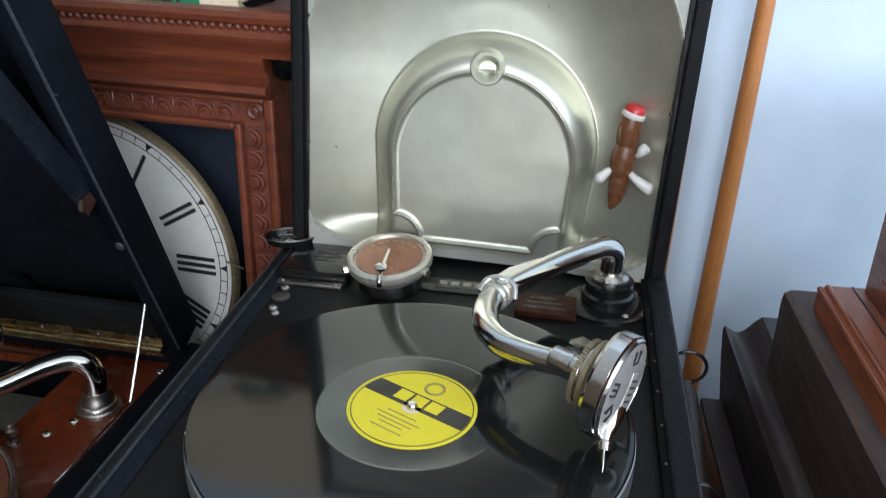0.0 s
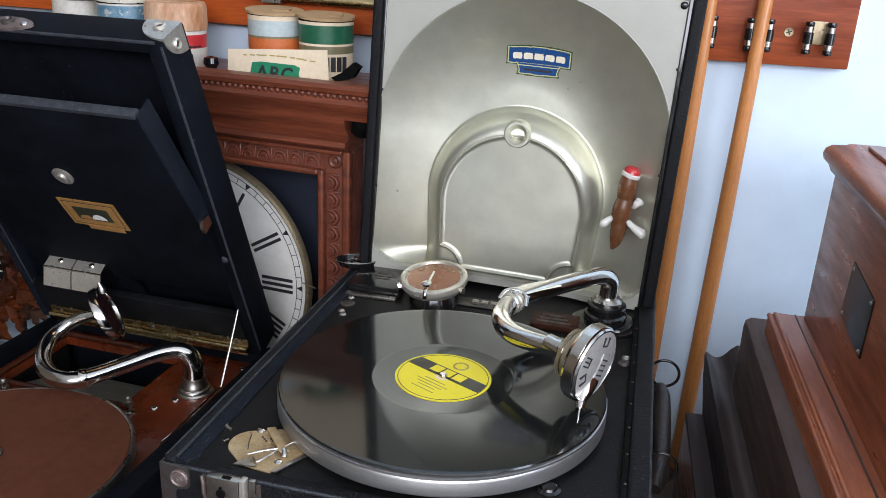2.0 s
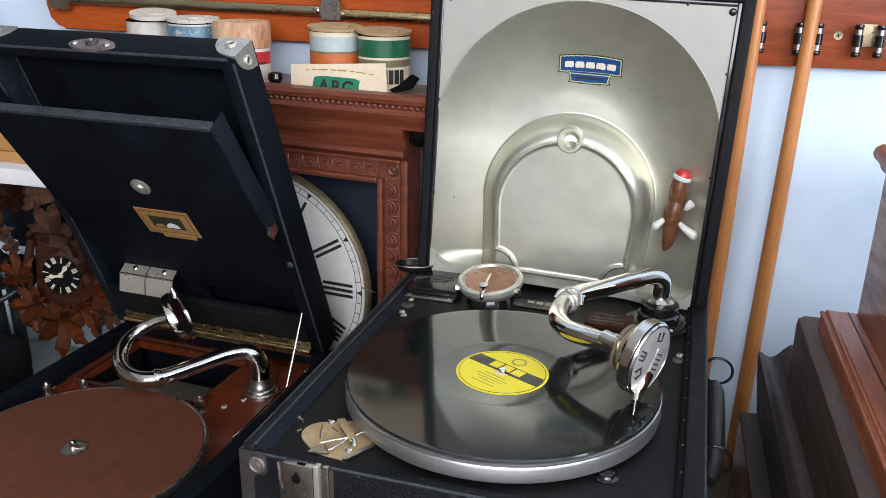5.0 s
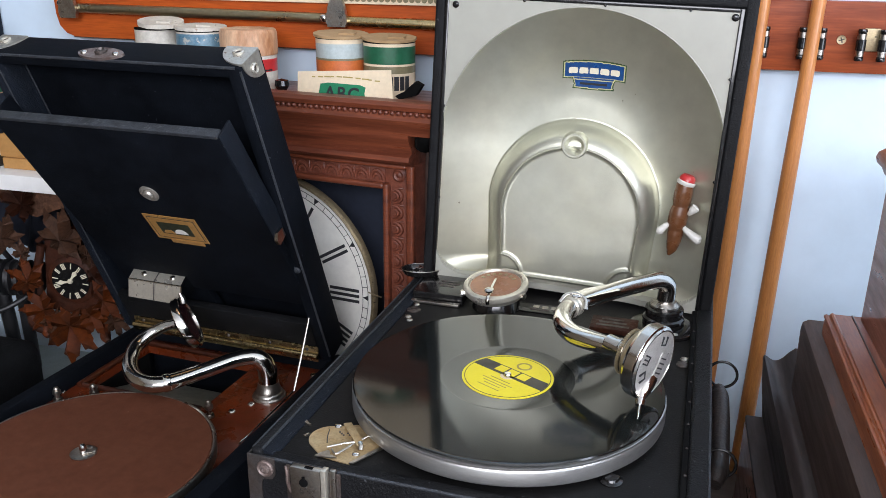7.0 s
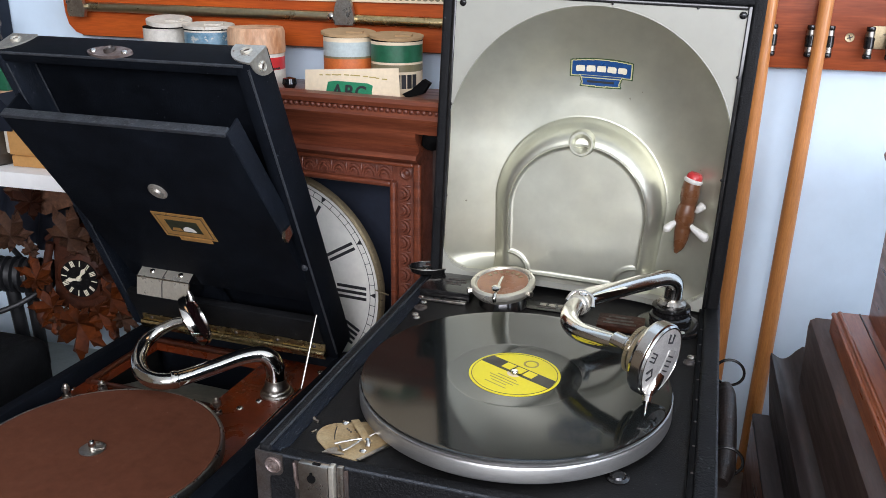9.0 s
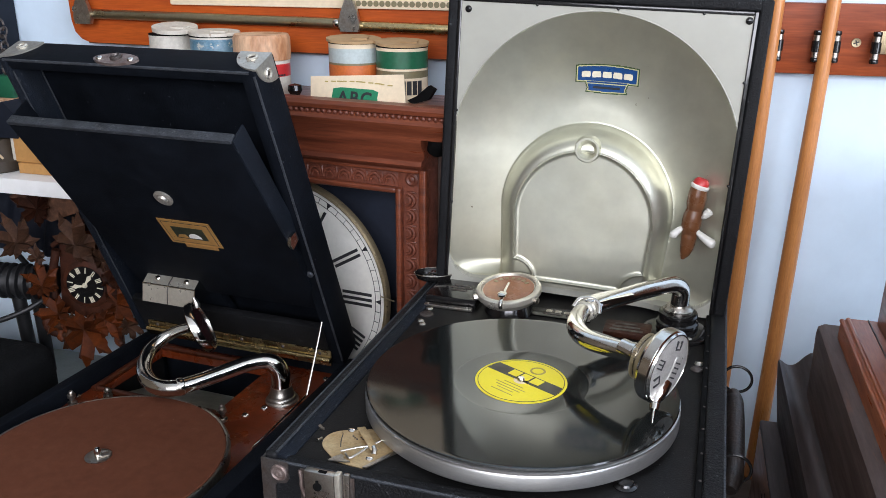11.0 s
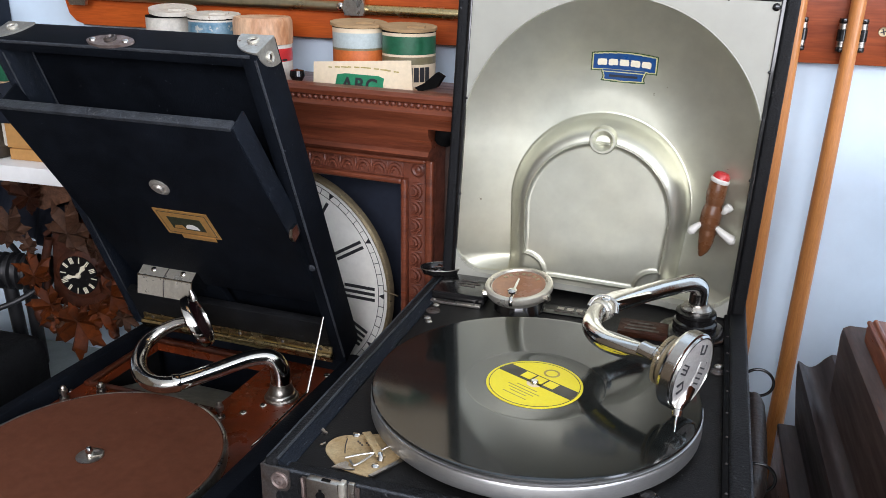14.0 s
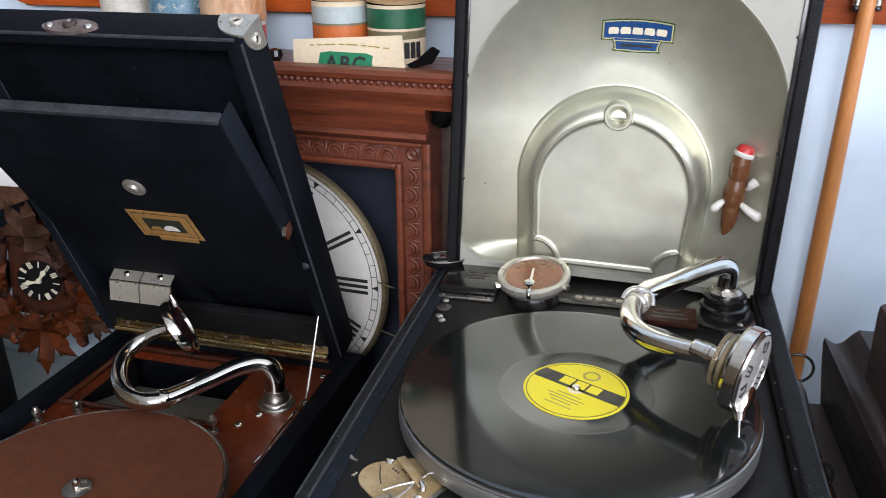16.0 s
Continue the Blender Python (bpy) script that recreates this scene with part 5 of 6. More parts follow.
def cyl_box(name, x, y, r, bands, lid_mat, lid_h, label, tilt=0.0, lid_over=1.03, disc=False, ajar=0.0):
    """A round cardboard box: bands are (height from, height to, material)."""
    t = thing(name, label, "canister", pose(x, y, CAN_Z, 0, 0, 0), "canisters on the clock case")
    top = bands[-1][1]
    for z0, z1, m in bands:
        part("band", lathe([(0, z0), (r, z0), (r, z1), (r - 0.002, z1), (0, z1)], 40), M[m], t)
    lid_ = bmesh.new()
    if disc:
        prism([(r * 0.1, -r * 0.5), (r * 0.7, -r * 0.35), (r * 0.6, r * 0.2), (r * 0.15, r * 0.1)], lid_h, lid_h + 0.002, bm=lid_)
        prism([(r * lid_over * random.uniform(0.965, 1.02) * math.cos(a), r * lid_over * random.uniform(0.965, 1.02) * math.sin(a)) for a in np.linspace(0, 2 * math.pi, 37)[:-1]], 0, lid_h, bm=lid_)
    else:
        lathe([(0, 0.0), (r * lid_over, 0.0), (r * (lid_over + 0.015), lid_h * 0.2), (r * (lid_over + 0.01), lid_h * 0.85), (r * lid_over * 0.95, lid_h), (r * 0.8, lid_h * 0.97), (0, lid_h * 0.96)], 40, bm=lid_)
    part("lid", lid_, M[lid_mat], t, "", pose(ajar, -ajar * 0.5, top + 0.0005 + ajar * 0.35, tilt, tilt * 0.6, 0))
    return t


# the thin black top bands paint the shade in the gaps under the lids
cyl_box("canister", -0.530, 0.345, 0.0275, [(0, 0.066, "off_white"), (0.066, 0.068, "black")], "off_white", 0.005, "stained white cardboard cylinder box with a loose lid", 7, 1.02, True, 0.010)
cyl_box("canister", -0.4645, 0.340, 0.0305, [(0, 0.064, "can_blue"), (0.064, 0.066, "off_white"), (0.066, 0.068, "black")], "off_white", 0.004, "mottled blue tin canister with pale lid", 2, 1.03, True)
tan = cyl_box("canister", -0.397, 0.335, 0.0333, [(0, 0.022, "off_white"), (0.022, 0.037, "red"), (0.037, 0.041, "off_white")], "can_tan", 0.030, "red and white canister with a scuffed tan cap", 0, 1.03)
for k, (a0, z, n_) in enumerate(((-70, 0.012, 6), (-70, 0.024, 9))):
    for i in range(n_):
        a = radians(a0 + i * 7)
        part("print_bar", box(-0.0016, 0.0016, -0.0004, 0.0002, -0.004 + 0.003 * k, 0.004 - 0.003 * k), M["ink"], tan, "", pose(0.0334 * math.cos(a), 0.0334 * math.sin(a), z, 0, 0, math.degrees(a) + 90))
cyl_box("canister", -0.278, 0.340, 0.030, [(0, 0.022, "can_olive"), (0.022, 0.040, "can_orange"), (0.040, 0.0425, "can_olive"), (0.0425, 0.059, "can_grey"), (0.059, 0.064, "paper"), (0.064, 0.066, "black")], "cardboard", 0.003, "grey and orange cylinder box with cardboard lid", 3, 1.10, True)
grn = cyl_box("canister", -0.2165, 0.338, 0.0305, [(0, 0.028, "paper"), (0.028, 0.036, "can_olive"), (0.036, 0.0385, "paper"), (0.0385, 0.058, "can_green"), (0.058, 0.0615, "paper"), (0.0615, 0.064, "black")], "cardboard", 0.003, "dark green cylinder box with printed base and cardboard lid", 3, 1.06, True)
for i in range(5):
    a = radians(-82 + i * 13)
    part("print_bar", box(-0.0028, 0.0028, -0.0004, 0.0002, -0.008, 0.008), M["ink"], grn, "", pose(0.0306 * math.cos(a), 0.0306 * math.sin(a), 0.017, 0, 0, math.degrees(a) + 90))
# folded paper with a green panel and lettering
PM = Matrix.Translation((-0.2605, 0.292, 0.3335)) @ pose(0, 0, 0, -12, 0, -7)
leaflet = thing("leaflet", "yellowed paper leaflet with a green panel, propped on the clock case", "leaflet", PM)
part("sheet", prism([(-0.058, 0.0), (0.067, 0.0), (0.061, 0.0355), (-0.060, 0.0270)], 0, 0.0012, "y"), M["paper"], leaflet)
part("green_panel", prism([(-0.030, 0.0), (0.032, 0.0), (0.030, 0.008), (0.031, 0.0155), (0.024, 0.018), (-0.018, 0.0185), (-0.028, 0.0165), (-0.029, 0.008)], -0.0005, 0, "y", m=Matrix.Diagonal((1, 1, 0.9, 1))), M["green_ink"], leaflet)
txt = bpy.data.curves.new("letters", "FONT")
txt.body, txt.size, txt.align_x, txt.extrude, txt.space_character = "ABC", 0.021, "CENTER", 0.0002, 1.2
txt.offset = 0.0005
letters = new("lettering", txt)
letters.parent, letters.matrix_basis = leaflet, pose(0.001, -0.0007, -0.0020, 90, 0, 0)
txt.materials.append(M["ink"])
for i in range(11):
    w = 0.0042 + 0.0022 * ((i * 7) % 3)
    x = -0.040 + i * 0.0082
    part("print_bar", box(x, x + w, -0.0004, 0, 0.0215 + 0.002 * math.sin(i / 10 * math.pi), 0.0228 + 0.002 * math.sin(i / 10 * math.pi)), M["label_grey"], leaflet)
solo("knob", lathe([(0.004, 0), (0.006, 0.004), (0.009, 0.009), (0.008, 0.015), (0, 0.017)], 20), M["bakelite"], "small glossy black knob", "knob", pose(-0.343, 0.310, 0.3330))
solo("clothes_peg", prism([(0, 0), (0.02, 0.006), (0.028, 0.018), (0.020, 0.022), (0.006, 0.010), (-0.006, 0.004)], -0.004, 0.004, "y"), M["black"], "small black plastic clip lying on the clock case", "clip", pose(-0.190, 0.300, 0.3345, 0, 0, -7))

# ---- wall boards, rods ----
rack = thing("rod_rack", "orange varnished wooden rack rail with metal spring clips", "rack", pose(0, WALL_Y, 0))
part("board", box(0.150, 0.3445, -0.022, -0.001, 0.374, 0.449, 0.002), M["rack_wood"], rack)


def spring_clip(x):
    c = part("roller", lathe([(0.0, 0), (0.0050, 0.0005), (0.0056, 0.003), (0.0050, 0.0055), (0.0046, 0.006), (0.0046, 0.013), (0.0060, 0.0135), (0.0060, 0.0265), (0.0046, 0.027), (0.0046, 0.034), (0.0050, 0.0345), (0.0056, 0.037), (0.0050, 0.0395), (0, 0.040)], 18), [M["bakelite"]], rack, "", pose(x, -0.032, 0.388) @ Matrix.Diagonal((0.85, 0.85, 0.85, 1)))
    for z in (0.0062, 0.0272):
        part("roller_band", lathe([(0.0049, z), (0.0049, z + 0.0066)], 18), M["nickel_dull"], c)
    part("bracket", box(x - 0.003, x + 0.003, -0.032, -0.0215, 0.402, 0.414, 0.001), M["nickel_dull"], rack)


for x in (0.200, 0.2385, 0.2575, 0.2970, 0.3185):
    spring_clip(x)
part("clip_plate", box(0.300, 0.316, -0.0255, -0.0215, 0.398, 0.422, 0.001), M["brass_plate"], rack)
scr = part("screw", lathe([(0.0050, 0), (0.0046, 0.0010), (0.003, 0.0006), (0, 0.0006)], 20), M["brass_plate"], rack, "", aim((0.279, -0.022, 0.409), (0, -1, 0)))
for a in (20, 110):
    part("slot", box(-0.0030, 0.0030, -0.0006, 0.0006, 0.0004, 0.0009), M["ink"], scr, "", pose(0, 0, 0, 0, 0, a))
for x, lean in ((0.1865, 0.9), (0.2400, 1.15)):
    rod = solo("rod", lathe([(0.0100, TABLE_Z + 0.0005), (0.0090, 0.2), (0.0075, 0.4), (0.0066, 0.75)], 28), M["cue"], "honey varnished wooden rod held upright in the rack", "rod", pose(x, WALL_Y - 0.034, 0, 0, lean, 0), group="rods in the rack")
wmap = thing("wall_board", "orange varnished wall board with brass tubes and straps", "board", pose(0, WALL_Y, 0))
pts = [(-0.697, 0.380), (-0.08, 0.374), (-0.08, 0.60), (-0.730, 0.60), (-0.724, 0.41), (-0.720, 0.394), (-0.710, 0.384)]
part("panel", prism(pts, -0.020, -0.001, "y"), M["rail_wood"], wmap)
part("panel_edge", tube([(-0.70, -0.018, 0.3805), (-0.40, -0.018, 0.3775), (-0.09, -0.018, 0.3745)], 0.0018, 8, 4), M["wood_dark"], wmap)
part("tube", tube([(-0.690, -0.028, 0.419), (-0.500, -0.028, 0.417), (-0.312, -0.028, 0.415)], 0.0065, 14, 4), M["tube_metal"], wmap)
part("tube", tube([(-0.290, -0.028, 0.4125), (-0.20, -0.028, 0.4115), (-0.09, -0.028, 0.410)], 0.0065, 14, 4), M["brass"], wmap)
part("mount", box(-0.560, -0.09, -0.026, -0.020, 0.433, 0.60, 0.002), M["paper"], wmap, "framed printed sheet with ornamental border")
for i in range(40):
    part("border_ornament", lathe([(0.0022, 0), (0.0036, 0), (0.0036, 0.0006), (0.0022, 0.0006)], 12, m=aim((-0.30 + i * 0.0078, -0.026, 0.4395), (0, -1, 0))), M["can_olive"], wmap)
for x in (-0.300, -0.690):
    part("strap", prism([(x - 0.012, 0.406), (x + 0.012, 0.406), (x + 0.014, 0.414), (x + 0.011, 0.43), (x + 0.004, 0.446), (x - 0.004, 0.446), (x - 0.011, 0.43), (x - 0.014, 0.414)], -0.040, -0.034, "y"), M["nickel_dull"], wmap)
part("bolt", lathe(dome(0.0055, 0.004), 16, m=aim((-0.319, -0.034, 0.4155), (0, -1, 0))), M["chrome"], wmap)
part("bolt", lathe(dome(0.005, 0.004), 16, m=aim((-0.7145, -0.020, 0.424), (0, -1, 0))), M["chrome"], wmap)

# ---- walnut cabinet at the side ----
cab = thing("phonograph_cabinet", "stepped dark walnut cabinet with moulded plinth and black metal plate", "cabinet")
YF = -0.125
part("body", box(0.2895, 0.50, YF, 0.1480, 0.186, 0.318, 0.002), M["wood_box"], cab)
part("top", prism([(0.50, 0.3415), (0.300, 0.3415), (0.296, 0.3400), (0.2860, 0.3395), (0.2815, 0.3365), (0.2800, 0.3320), (0.2815, 0.3275), (0.2860, 0.3235), (0.2890, 0.3175), (0.50, 0.3175)], YF - 0.022, 0.160, "y"), M["wood_box"], cab)
part("top_panel", box(0.308, 0.48, YF, 0.142, 0.3418, 0.345, 0.0015), M["wood_box"], cab)
part("step", prism([(0.50, 0.188), (0.268, 0.188), (0.263, 0.186), (0.261, 0.181), (0.261, 0.09), (0.50, 0.09)], -0.42, 0.152, "y"), M["wood_box"], cab)
part("step_line", box(0.2825, 0.2838, -0.42, 0.1515, 0.1875, 0.1892, 0.0006), M["wood_dark"], cab)
part("lower_step", prism([(0.48, 0.168), (0.254, 0.168), (0.2490, 0.165), (0.2480, 0.158), (0.2500, 0.04), (0.48, 0.04)], -0.42, 0.182, "y"), M["wood_dark"], cab)
cove = [(0.48, 0.104), (0.2620, 0.104)] + [(0.2320 + 0.0275 * u, 0.0920 - 0.0055 * math.sin(math.pi * min(1, u * 1.25)) + 0.012 * u ** 2.5) for u in np.linspace(1, 0.03, 14)] + [(0.2300, 0.0925), (0.2293, 0.088), (0.2320, 0.06), (0.240, 0.0), (0.240, TABLE_Z), (0.48, TABLE_Z)]
part("cove_moulding", prism(cove, -0.42, 0.256, "y"), M["wood_ebonised"], cab)
part("base", box(0.2195, 0.50, -0.42, 0.2495, TABLE_Z, 0.016, 0.002), M["wood_box"], cab)
part("base_top", box(0.219, 0.50, -0.42, 0.250, 0.016, 0.022, 0.003), M["wood_ebonised"], cab)
dia = part("metal_plate", prism([(0.0440, 0.2790), (-0.0133, 0.2726), (-0.0119, 0.2290), (0.0486, 0.2357)], 0.2883, 0.2896, "x"), M["bakelite"], cab, "black rectangular metal plate")
for y, z in ((0.0400, 0.2750), (-0.0100, 0.2690), (-0.0085, 0.2325), (0.0440, 0.2385)):
    screw(dia, (0.2883, y, z), 0.0018, "nickel_dull", (-1, 0, 0))
for x, z in ((0.2620, 0.1855), (0.2668, 0.1872)):
    part("bead", tube([(x, -0.41, z), (x, -0.1, z), (x, 0.151, z)], 0.0022, 8, 4), M["wood_box"], cab)
part("hinge", box(0.2880, 0.2895, YF + 0.004, YF + 0.012, 0.19, 0.222, 0.0005), M["brass_plate"], cab)
pine = thing("pine_crate", "pale pine box with a visible straight grain", "box")
part("side", box(0.42, 0.49, -0.36, -0.20, 0.189, 0.262, 0.003), M["pine"], pine)
for k in range(4):
    part("groove", box(0.4192, 0.42, -0.358, -0.202, 0.200 + k * 0.016, 0.2012 + k * 0.016), M["cardboard"], pine)

# ---- shelf and left corner ----
shelf = solo("shelf", box(-1.30, -0.600, 0.268, WALL_Y - 0.001, 0.190, 0.212, 0.003), M["white"], "white painted wall shelf board", "shelf")
navy = solo("navy_cabinet", box(-1.25, -0.832, 0.30, WALL_Y - 0.002, 0.2125, 0.78, 0.004), M["navy_panel"], "dark navy upright panel standing on the shelf", "panel")
chain = thing("chain_ornament", "dark metal chain ornament on a green tin", "ornament", pose(-0.808, 0.362, 0.3745) @ Matrix.Diagonal((0.62, 0.62, 0.62, 1)))
for i in range(7):
    part("link", tube([(0.008 * math.cos(a), 0, 0.012 * math.sin(a)) for a in np.linspace(0, 6.1, 14)], 0.0025, 8, 2), M["rusty"], chain, "", pose(-0.004 + 0.005 * (i % 2), -0.001 * i, 0.046 - 0.016 * i, 0, 25 * (i % 3), 70 * (i % 2)))
tin = thing("brown_tin", "oval brown tin with a strap handle on the shelf", "tin", pose(-0.802, 0.310, 0.2125))
part("body", lathe([(0.035, 0), (0.038, 0.003), (0.038, 0.016), (0.036, 0.018), (0.032, 0.026), (0.030, 0.045), (0, 0.047)], 32), M["tin_brown"], tin)
part("handle", tube([(0.028, -0.02, 0.020), (0.022, -0.034, 0.040), (0.0, -0.036, 0.048)], 0.0016, 8, 4), M["paper"], tin)
ct = thing("cardboard_box", "orange-brown cardboard box on the shelf", "box", pose(-0.705, 0.325, 0.2125))
part("lower", box(-0.050, 0.075, -0.030, 0.05, 0, 0.0145, 0.001), M["cardboard_orange"], ct)
part("upper", box(-0.056, 0.075, -0.026, 0.05, 0.0148, 0.052, 0.001), M["cardboard_orange"], ct)
part("flap", box(-0.0625, -0.0570, -0.024, 0.04, 0.016, 0.056, 0.0008), M["off_white"], ct)
solo("slate_block", prism([(-0.05, 0), (0.036, 0), (0.038, 0.032), (0.020, 0.049), (-0.02, 0.036)], -0.016, 0.016, "y"), M["navy_panel"], "dark grey wedge-shaped block on the brown tin", "block", pose(-0.786, 0.312, 0.2600))
solo("card_box", box(-0.831, -0.797, 0.350, 0.392, 0.2125, 0.2985, 0.001), M["paper"], "pale yellow card box on the shelf", "box")
gt = thing("green_tin", "dark green tin with a yellow rim on a card box", "tin", pose(-0.814, 0.371, 0.2990))
part("body", box(-0.0165, 0.0165, -0.020, 0.020, 0.0045, 0.0355, 0.003), M["can_green"], gt)
part("rim", box(-0.0175, 0.0175, -0.021, 0.021, 0, 0.0045, 0.001), M["can_tan"], gt)

# cuckoo clock: house, leaves, dial
CK = Matrix.Translation((-0.6985, 0.330, 0.0445)) @ pose(0, 0, 0, 0, 9, 8)
ck = thing("cuckoo_clock", "carved brown cuckoo clock with leaves, hung on the wall", "clock", CK)
part("house", prism([(-0.040, -0.055), (0.040, -0.055), (0.045, 0.055), (0.0, 0.100), (-0.045, 0.055)], 0.0, 0.075, "y"), M["carved_dark"], ck)
for s in (-1, 1):
    part("roof", box(-0.004, 0.075, -0.012, 0.075, 0, 0.007, 0.002), M["carved_dark"], ck, "", pose(0, 0, 0.106, 0, 45, 0) if s > 0 else pose(0, 0, 0.106, 0, 135, 0))
part("cuckoo_door", prism([(-0.012, 0.050), (0.012, 0.050), (0.012, 0.074), (0, 0.084), (-0.012, 0.074)], -0.004, 0.001, "y"), M["carved_glint"], ck)
part("dial_board", lathe([(0.0, 0), (0.036, 0), (0.036, 0.004), (0.031, 0.007), (0, 0.007)], 40, m=aim((0, 0.0, 0), (0, -1, 0))), M["carved_dark"], ck)
part("dial_ring", lathe([(0.0165, 0.007), (0.0285, 0.007), (0.0285, 0.0085), (0.0165, 0.0085)], 40, m=aim((0, 0.0, 0), (0, -1, 0))), M["bakelite"], ck)
for i in range(12):
    a = radians(i * 30)
    tall = 0.0044
    for k in range(1 + (i % 3)):
        part("numeral_stroke", box(-0.0007 + 0.0022 * (k - (i % 3) / 2), 0.0007 + 0.0022 * (k - (i % 3) / 2), -0.0006, 0, -tall, tall), M["bone"], ck, "", pose(0.023 * math.sin(a), -0.0086, 0.023 * math.cos(a), 0, math.degrees(a), 0))
for a, ln in ((28, 0.026), (255, 0.022)):
    h_ = prism([(-0.0013, -0.003), (0.0013, -0.003), (0.0016, ln * 0.35), (0.0036, ln * 0.6), (0.001, ln * 0.75), (0, ln), (-0.001, ln * 0.75), (-0.0036, ln * 0.6), (-0.0016, ln * 0.35)], -0.0012, 0, "y")
    part("hand_pointer", h_, M["bone"], ck, "", pose(0, -0.0105 - (0.001 if a > 90 else 0), 0, 0, a, 0))
part("dial_hub", lathe(dome(0.004, 0.003), 14, m=aim((0, -0.009, 0), (0, -1, 0))), M["bone"], ck)


def leaf(size):
    """A carved maple leaf: seven toothed lobes, each with a raised midrib; its tip along +z and its face towards -y."""
    lobes = ((-150, 0.52), (-103, 0.78), (-52, 0.95), (0, 1.05), (52, 0.95), (103, 0.78), (150, 0.52))
    bm = bmesh.new()

    def at(a, r, y):
        return bm.verts.new((size * r * math.sin(radians(a)), size * y, size * r * math.cos(radians(a))))

    heart, rim = at(0, 0.0, -0.10), []
    for i, (a, r) in enumerate(lobes):
        gap = (lobes[i - 1][0] + a) / 2 if i else a - 30
        valley, rib = at(gap, 0.46 if i else 0.25, 0.03), at(a, r * 0.55, -0.24)
        tooth, tip, tooth2 = at(a - 17, r * 0.72, -0.06), at(a, r, -0.08 + random.uniform(-0.12, 0.12)), at(a + 17, r * 0.72, -0.06)
        notch, notch2 = at(a - 10, r * 0.74, -0.05), at(a + 10, r * 0.74, -0.05)
        rim.append((valley, tooth, notch, tip, notch2, tooth2, rib))
    ends = [c[0] for c in rim] + [at(180, 0.25, 0.03)]
    for i, (valley, tooth, notch, tip, notch2, tooth2, rib) in enumerate(rim):
        nxt = ends[i + 1]
        for tri in ((heart, valley, rib), (valley, tooth, rib), (tooth, notch, rib), (notch, tip, rib), (tip, notch2, rib), (notch2, tooth2, rib), (tooth2, nxt, rib), (nxt, heart, rib)):
            bm.faces.new(tri)
    bm.faces.new((heart, ends[-1], ends[0]))
    bmesh.ops.solidify(bm, geom=bm.faces[:], thickness=0.10 * size)
    return bm


# x, z, turn, size, wood
LEAVES = ((-0.783, 0.108, -25, 0.036, "carved_dusty"), (-0.683, 0.116, 22, 0.042, "carved_dusty"), (-0.745, 0.160, -70, 0.030, "carved_dark"), (-0.752, 0.045, -12, 0.030, "carved_glint"), (-0.733, 0.003, -95, 0.032, "carved_glint"),
          (-0.690, -0.016, 178, 0.046, "carved_glint"), (-0.628, 0.032, 78, 0.032, "carved_glint"), (-0.620, -0.002, 112, 0.022, "carved_dusty"), (-0.650, 0.094, 62, 0.024, "carved_dusty"), (-0.640, 0.062, 95, 0.026, "carved_dark"),
          (-0.655, 0.004, 140, 0.028, "carved_glint"), (-0.716, -0.012, 205, 0.026, "carved_dusty"), (-0.756, 0.086, -50, 0.020, "carved_dusty"))
for x, z, turn, size, wood in LEAVES:
    part("carved_leaf", leaf(size * 1.3), M[wood], ck, "", CK.inverted() @ pose(x, 0.308 - 0.1 * size + random.uniform(-0.004, 0.004), z, random.uniform(-16, 16), turn, random.uniform(-14, 14)))
part("crest", prism([(-0.802, 0.170), (-0.770, 0.146), (-0.735, 0.138), (-0.705, 0.150), (-0.676, 0.160), (-0.664, 0.168), (-0.690, 0.184), (-0.735, 0.190), (-0.772, 0.186)], 0.318, 0.330, "y"), M["carved_dusty"], ck, "", CK.inverted())
for x, z in ((-0.744, -0.022), (-0.643, -0.016)):
    part("foot", tube([(x, 0.318, z + 0.030), (x - 0.001, 0.316, z), (x - 0.001, 0.314, z - 0.016), (x + 0.004, 0.312, z - 0.022)], [0.006, 0.0065, 0.0075, 0.005], 10, 4), M["carved_glint"], ck, "", CK.inverted())
for s in (-1, 1):
    part("frame_bar", tube([(s * 0.046, -0.006, 0.045), (s * 0.050, -0.008, 0.0), (s * 0.044, -0.006, -0.055)], 0.006, 10, 4), M["carved_dark"], ck)
part("animal_scroll", tube([(-0.050, -0.008, -0.055), (-0.054, -0.012, -0.070), (-0.046, -0.012, -0.082), (-0.036, -0.010, -0.088)], [0.008, 0.009, 0.008, 0.005], 10, 4), M["carved_dark"], ck)

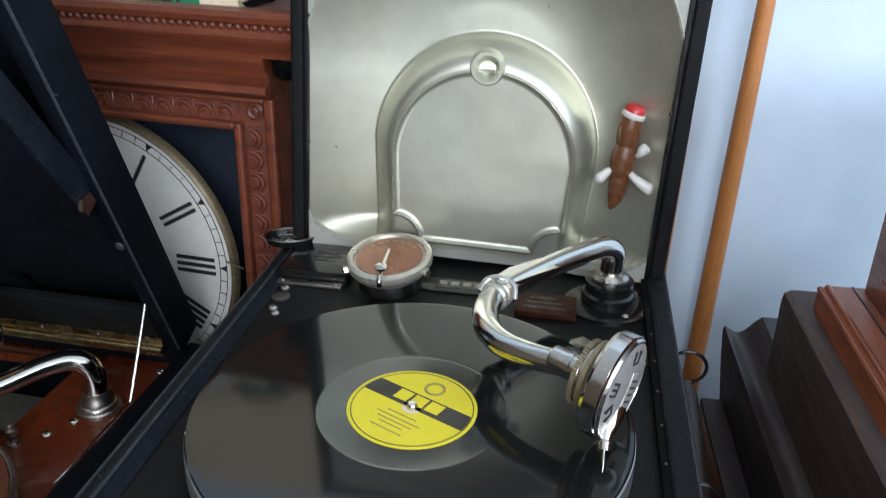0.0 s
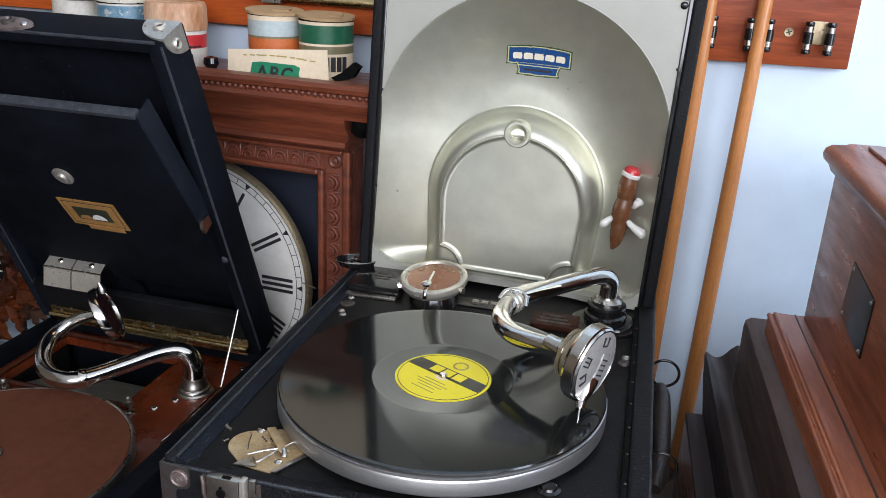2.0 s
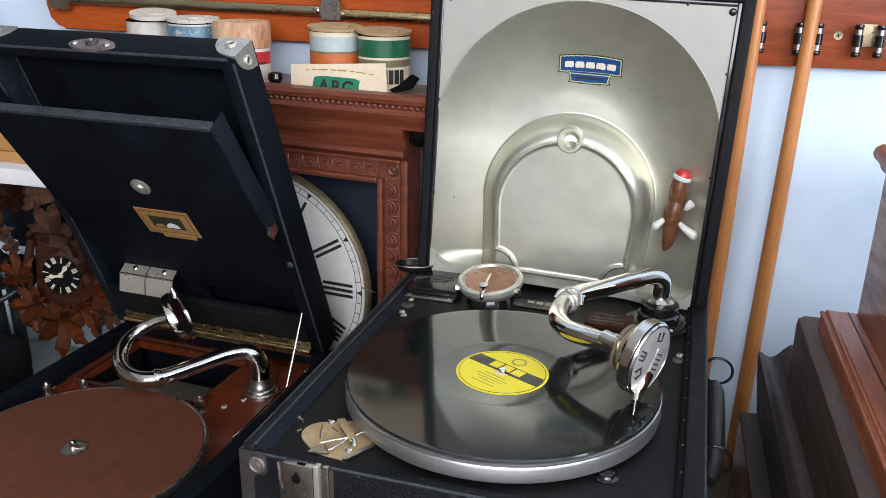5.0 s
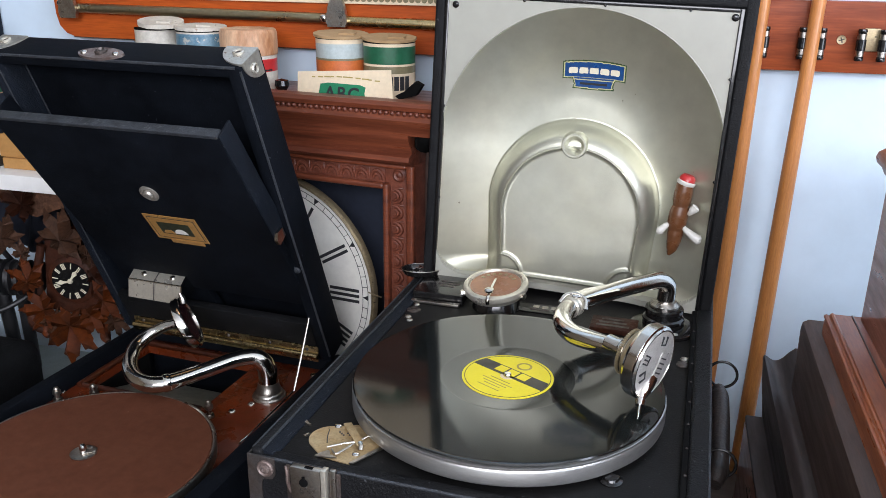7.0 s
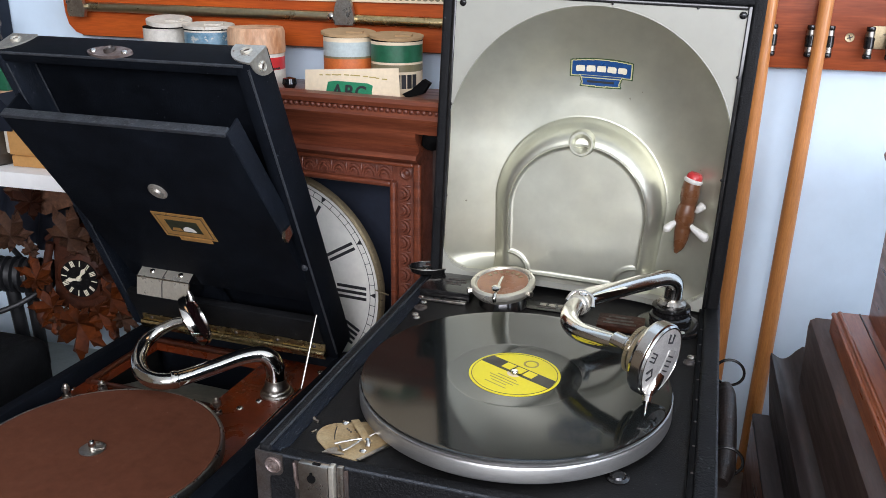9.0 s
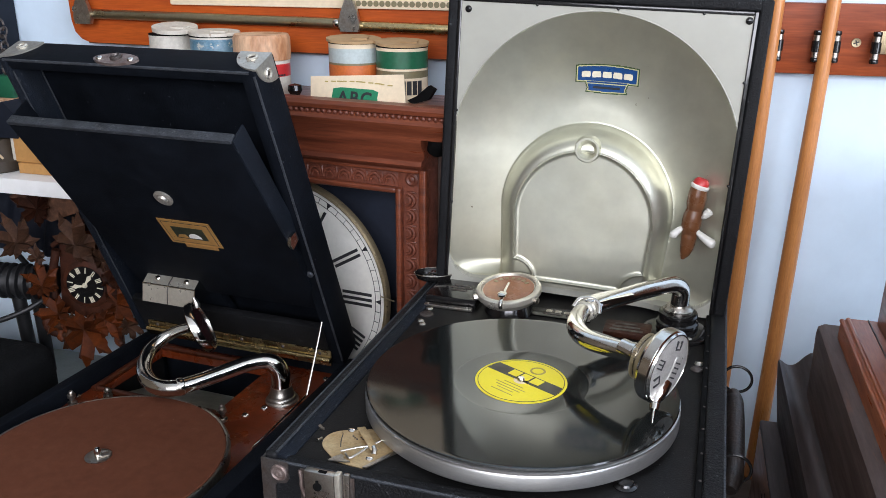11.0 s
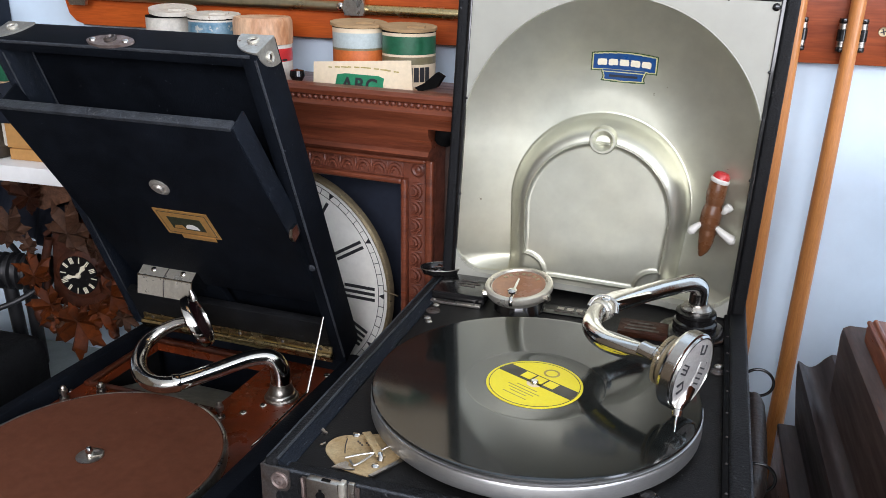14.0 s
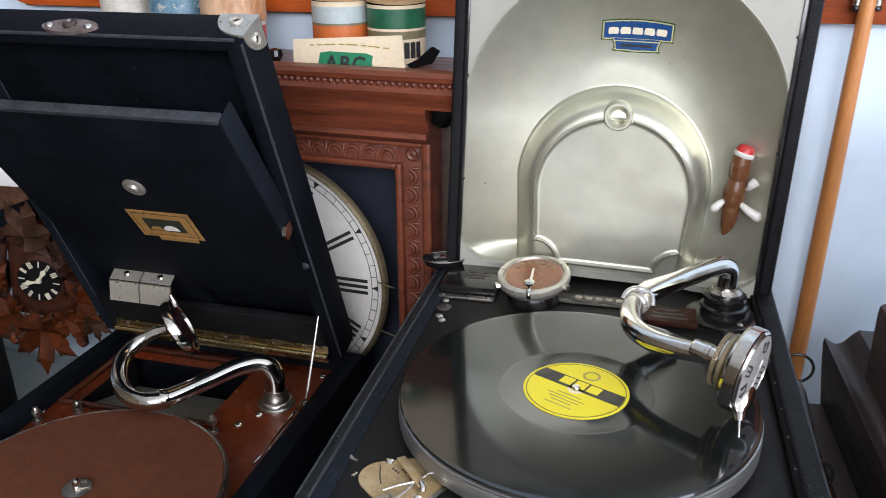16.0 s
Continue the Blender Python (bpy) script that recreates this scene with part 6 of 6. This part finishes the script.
# black hose, cable and bag in the corner beside the cuckoo clock
hose = tube([(-1.05, 0.30, 0.055), (-0.90, 0.29, 0.05), (-0.835, 0.30, 0.045), (-0.755, 0.335, 0.040)], 0.022, 20, 6)
hz = thing("corrugated_hose", "black corrugated rubber hose in the corner", "hose")
part("core", hose, M["cable"], hz)
for i in range(17):
    part("rib", lathe([(0.0215, -0.0035), (0.0265, -0.0015), (0.0265, 0.0015), (0.0215, 0.0035)], 20), M["cable"], hz, "", aim((-0.930 + i * 0.0108, 0.293 + 0.00022 * i * i * 0.6, 0.050 - 0.0006 * i), (1, 0.10 + 0.02 * i, -0.05)))
solo("cable", tube([(-1.0, 0.28, -0.02), (-0.86, 0.27, -0.015), (-0.80, 0.29, -0.002), (-0.765, 0.33, 0.022), (-0.76, 0.36, 0.05)], 0.004, 10, 6), M["cable"], "loose black cable hanging beside the cuckoo clock", "cable")
solo("cable", tube([(-0.84, 0.34, 0.04), (-0.835, 0.34, -0.04), (-0.84, 0.35, TABLE_Z + 0.01)], 0.010, 10, 6), M["cable"], "black cable hanging down to the table", "cable")
solo("cable", tube([(-0.805, 0.34, 0.04), (-0.802, 0.34, -0.03), (-0.81, 0.35, TABLE_Z + 0.01)], 0.009, 10, 6), M["cable"], "black cable hanging down to the table", "cable")
solo("hook", tube([(-0.805, 0.36, 0.02), (-0.81, 0.33, 0.07), (-0.815, 0.315, 0.10), (-0.81, 0.31, 0.112), (-0.80, 0.31, 0.112)], [0.004, 0.004, 0.004, 0.006, 0.005], 10, 5), M["cable"], "black hook-shaped lead on the wall", "hook")
solo("black_bag", box(-1.0, -0.700, 0.12, 0.26, TABLE_Z + 0.0005, -0.015, 0.03, seg=5), M["bag_leather"], "black rounded bag standing on the table", "bag")

# dark folded sheet, added to stand in for the shade below the shelf
cloth = bmesh.new()
rows_ = []
for j in range(9):
    z = 0.1895 - 0.017 * j
    rows_.append([cloth.verts.new((x, 0.396 - 0.010 * math.sin(x * 95 + j * 0.5) - 0.006 * math.sin(x * 41 + 2), z - 0.02 * max(0, math.sin(x * 17)) * j / 8)) for x in np.linspace(-1.20, -0.690, 70)])
for r0, r1 in zip(rows_, rows_[1:]):
    for i in range(69):
        cloth.faces.new((r0[i], r0[i + 1], r1[i + 1], r1[i]))
bmesh.ops.solidify(cloth, geom=cloth.faces[:], thickness=0.003)
solo("cloth", cloth, M["navy"], "dark navy folded sheet added for the shade below the shelf", "cloth")

solo("pale_board", box(-1.30, -0.600, 0.268, WALL_Y - 0.002, TABLE_Z + 0.0005, TABLE_Z + 0.012, 0.002), M["can_grey"], "pale scuffed board lying on the table by the wall", "board")
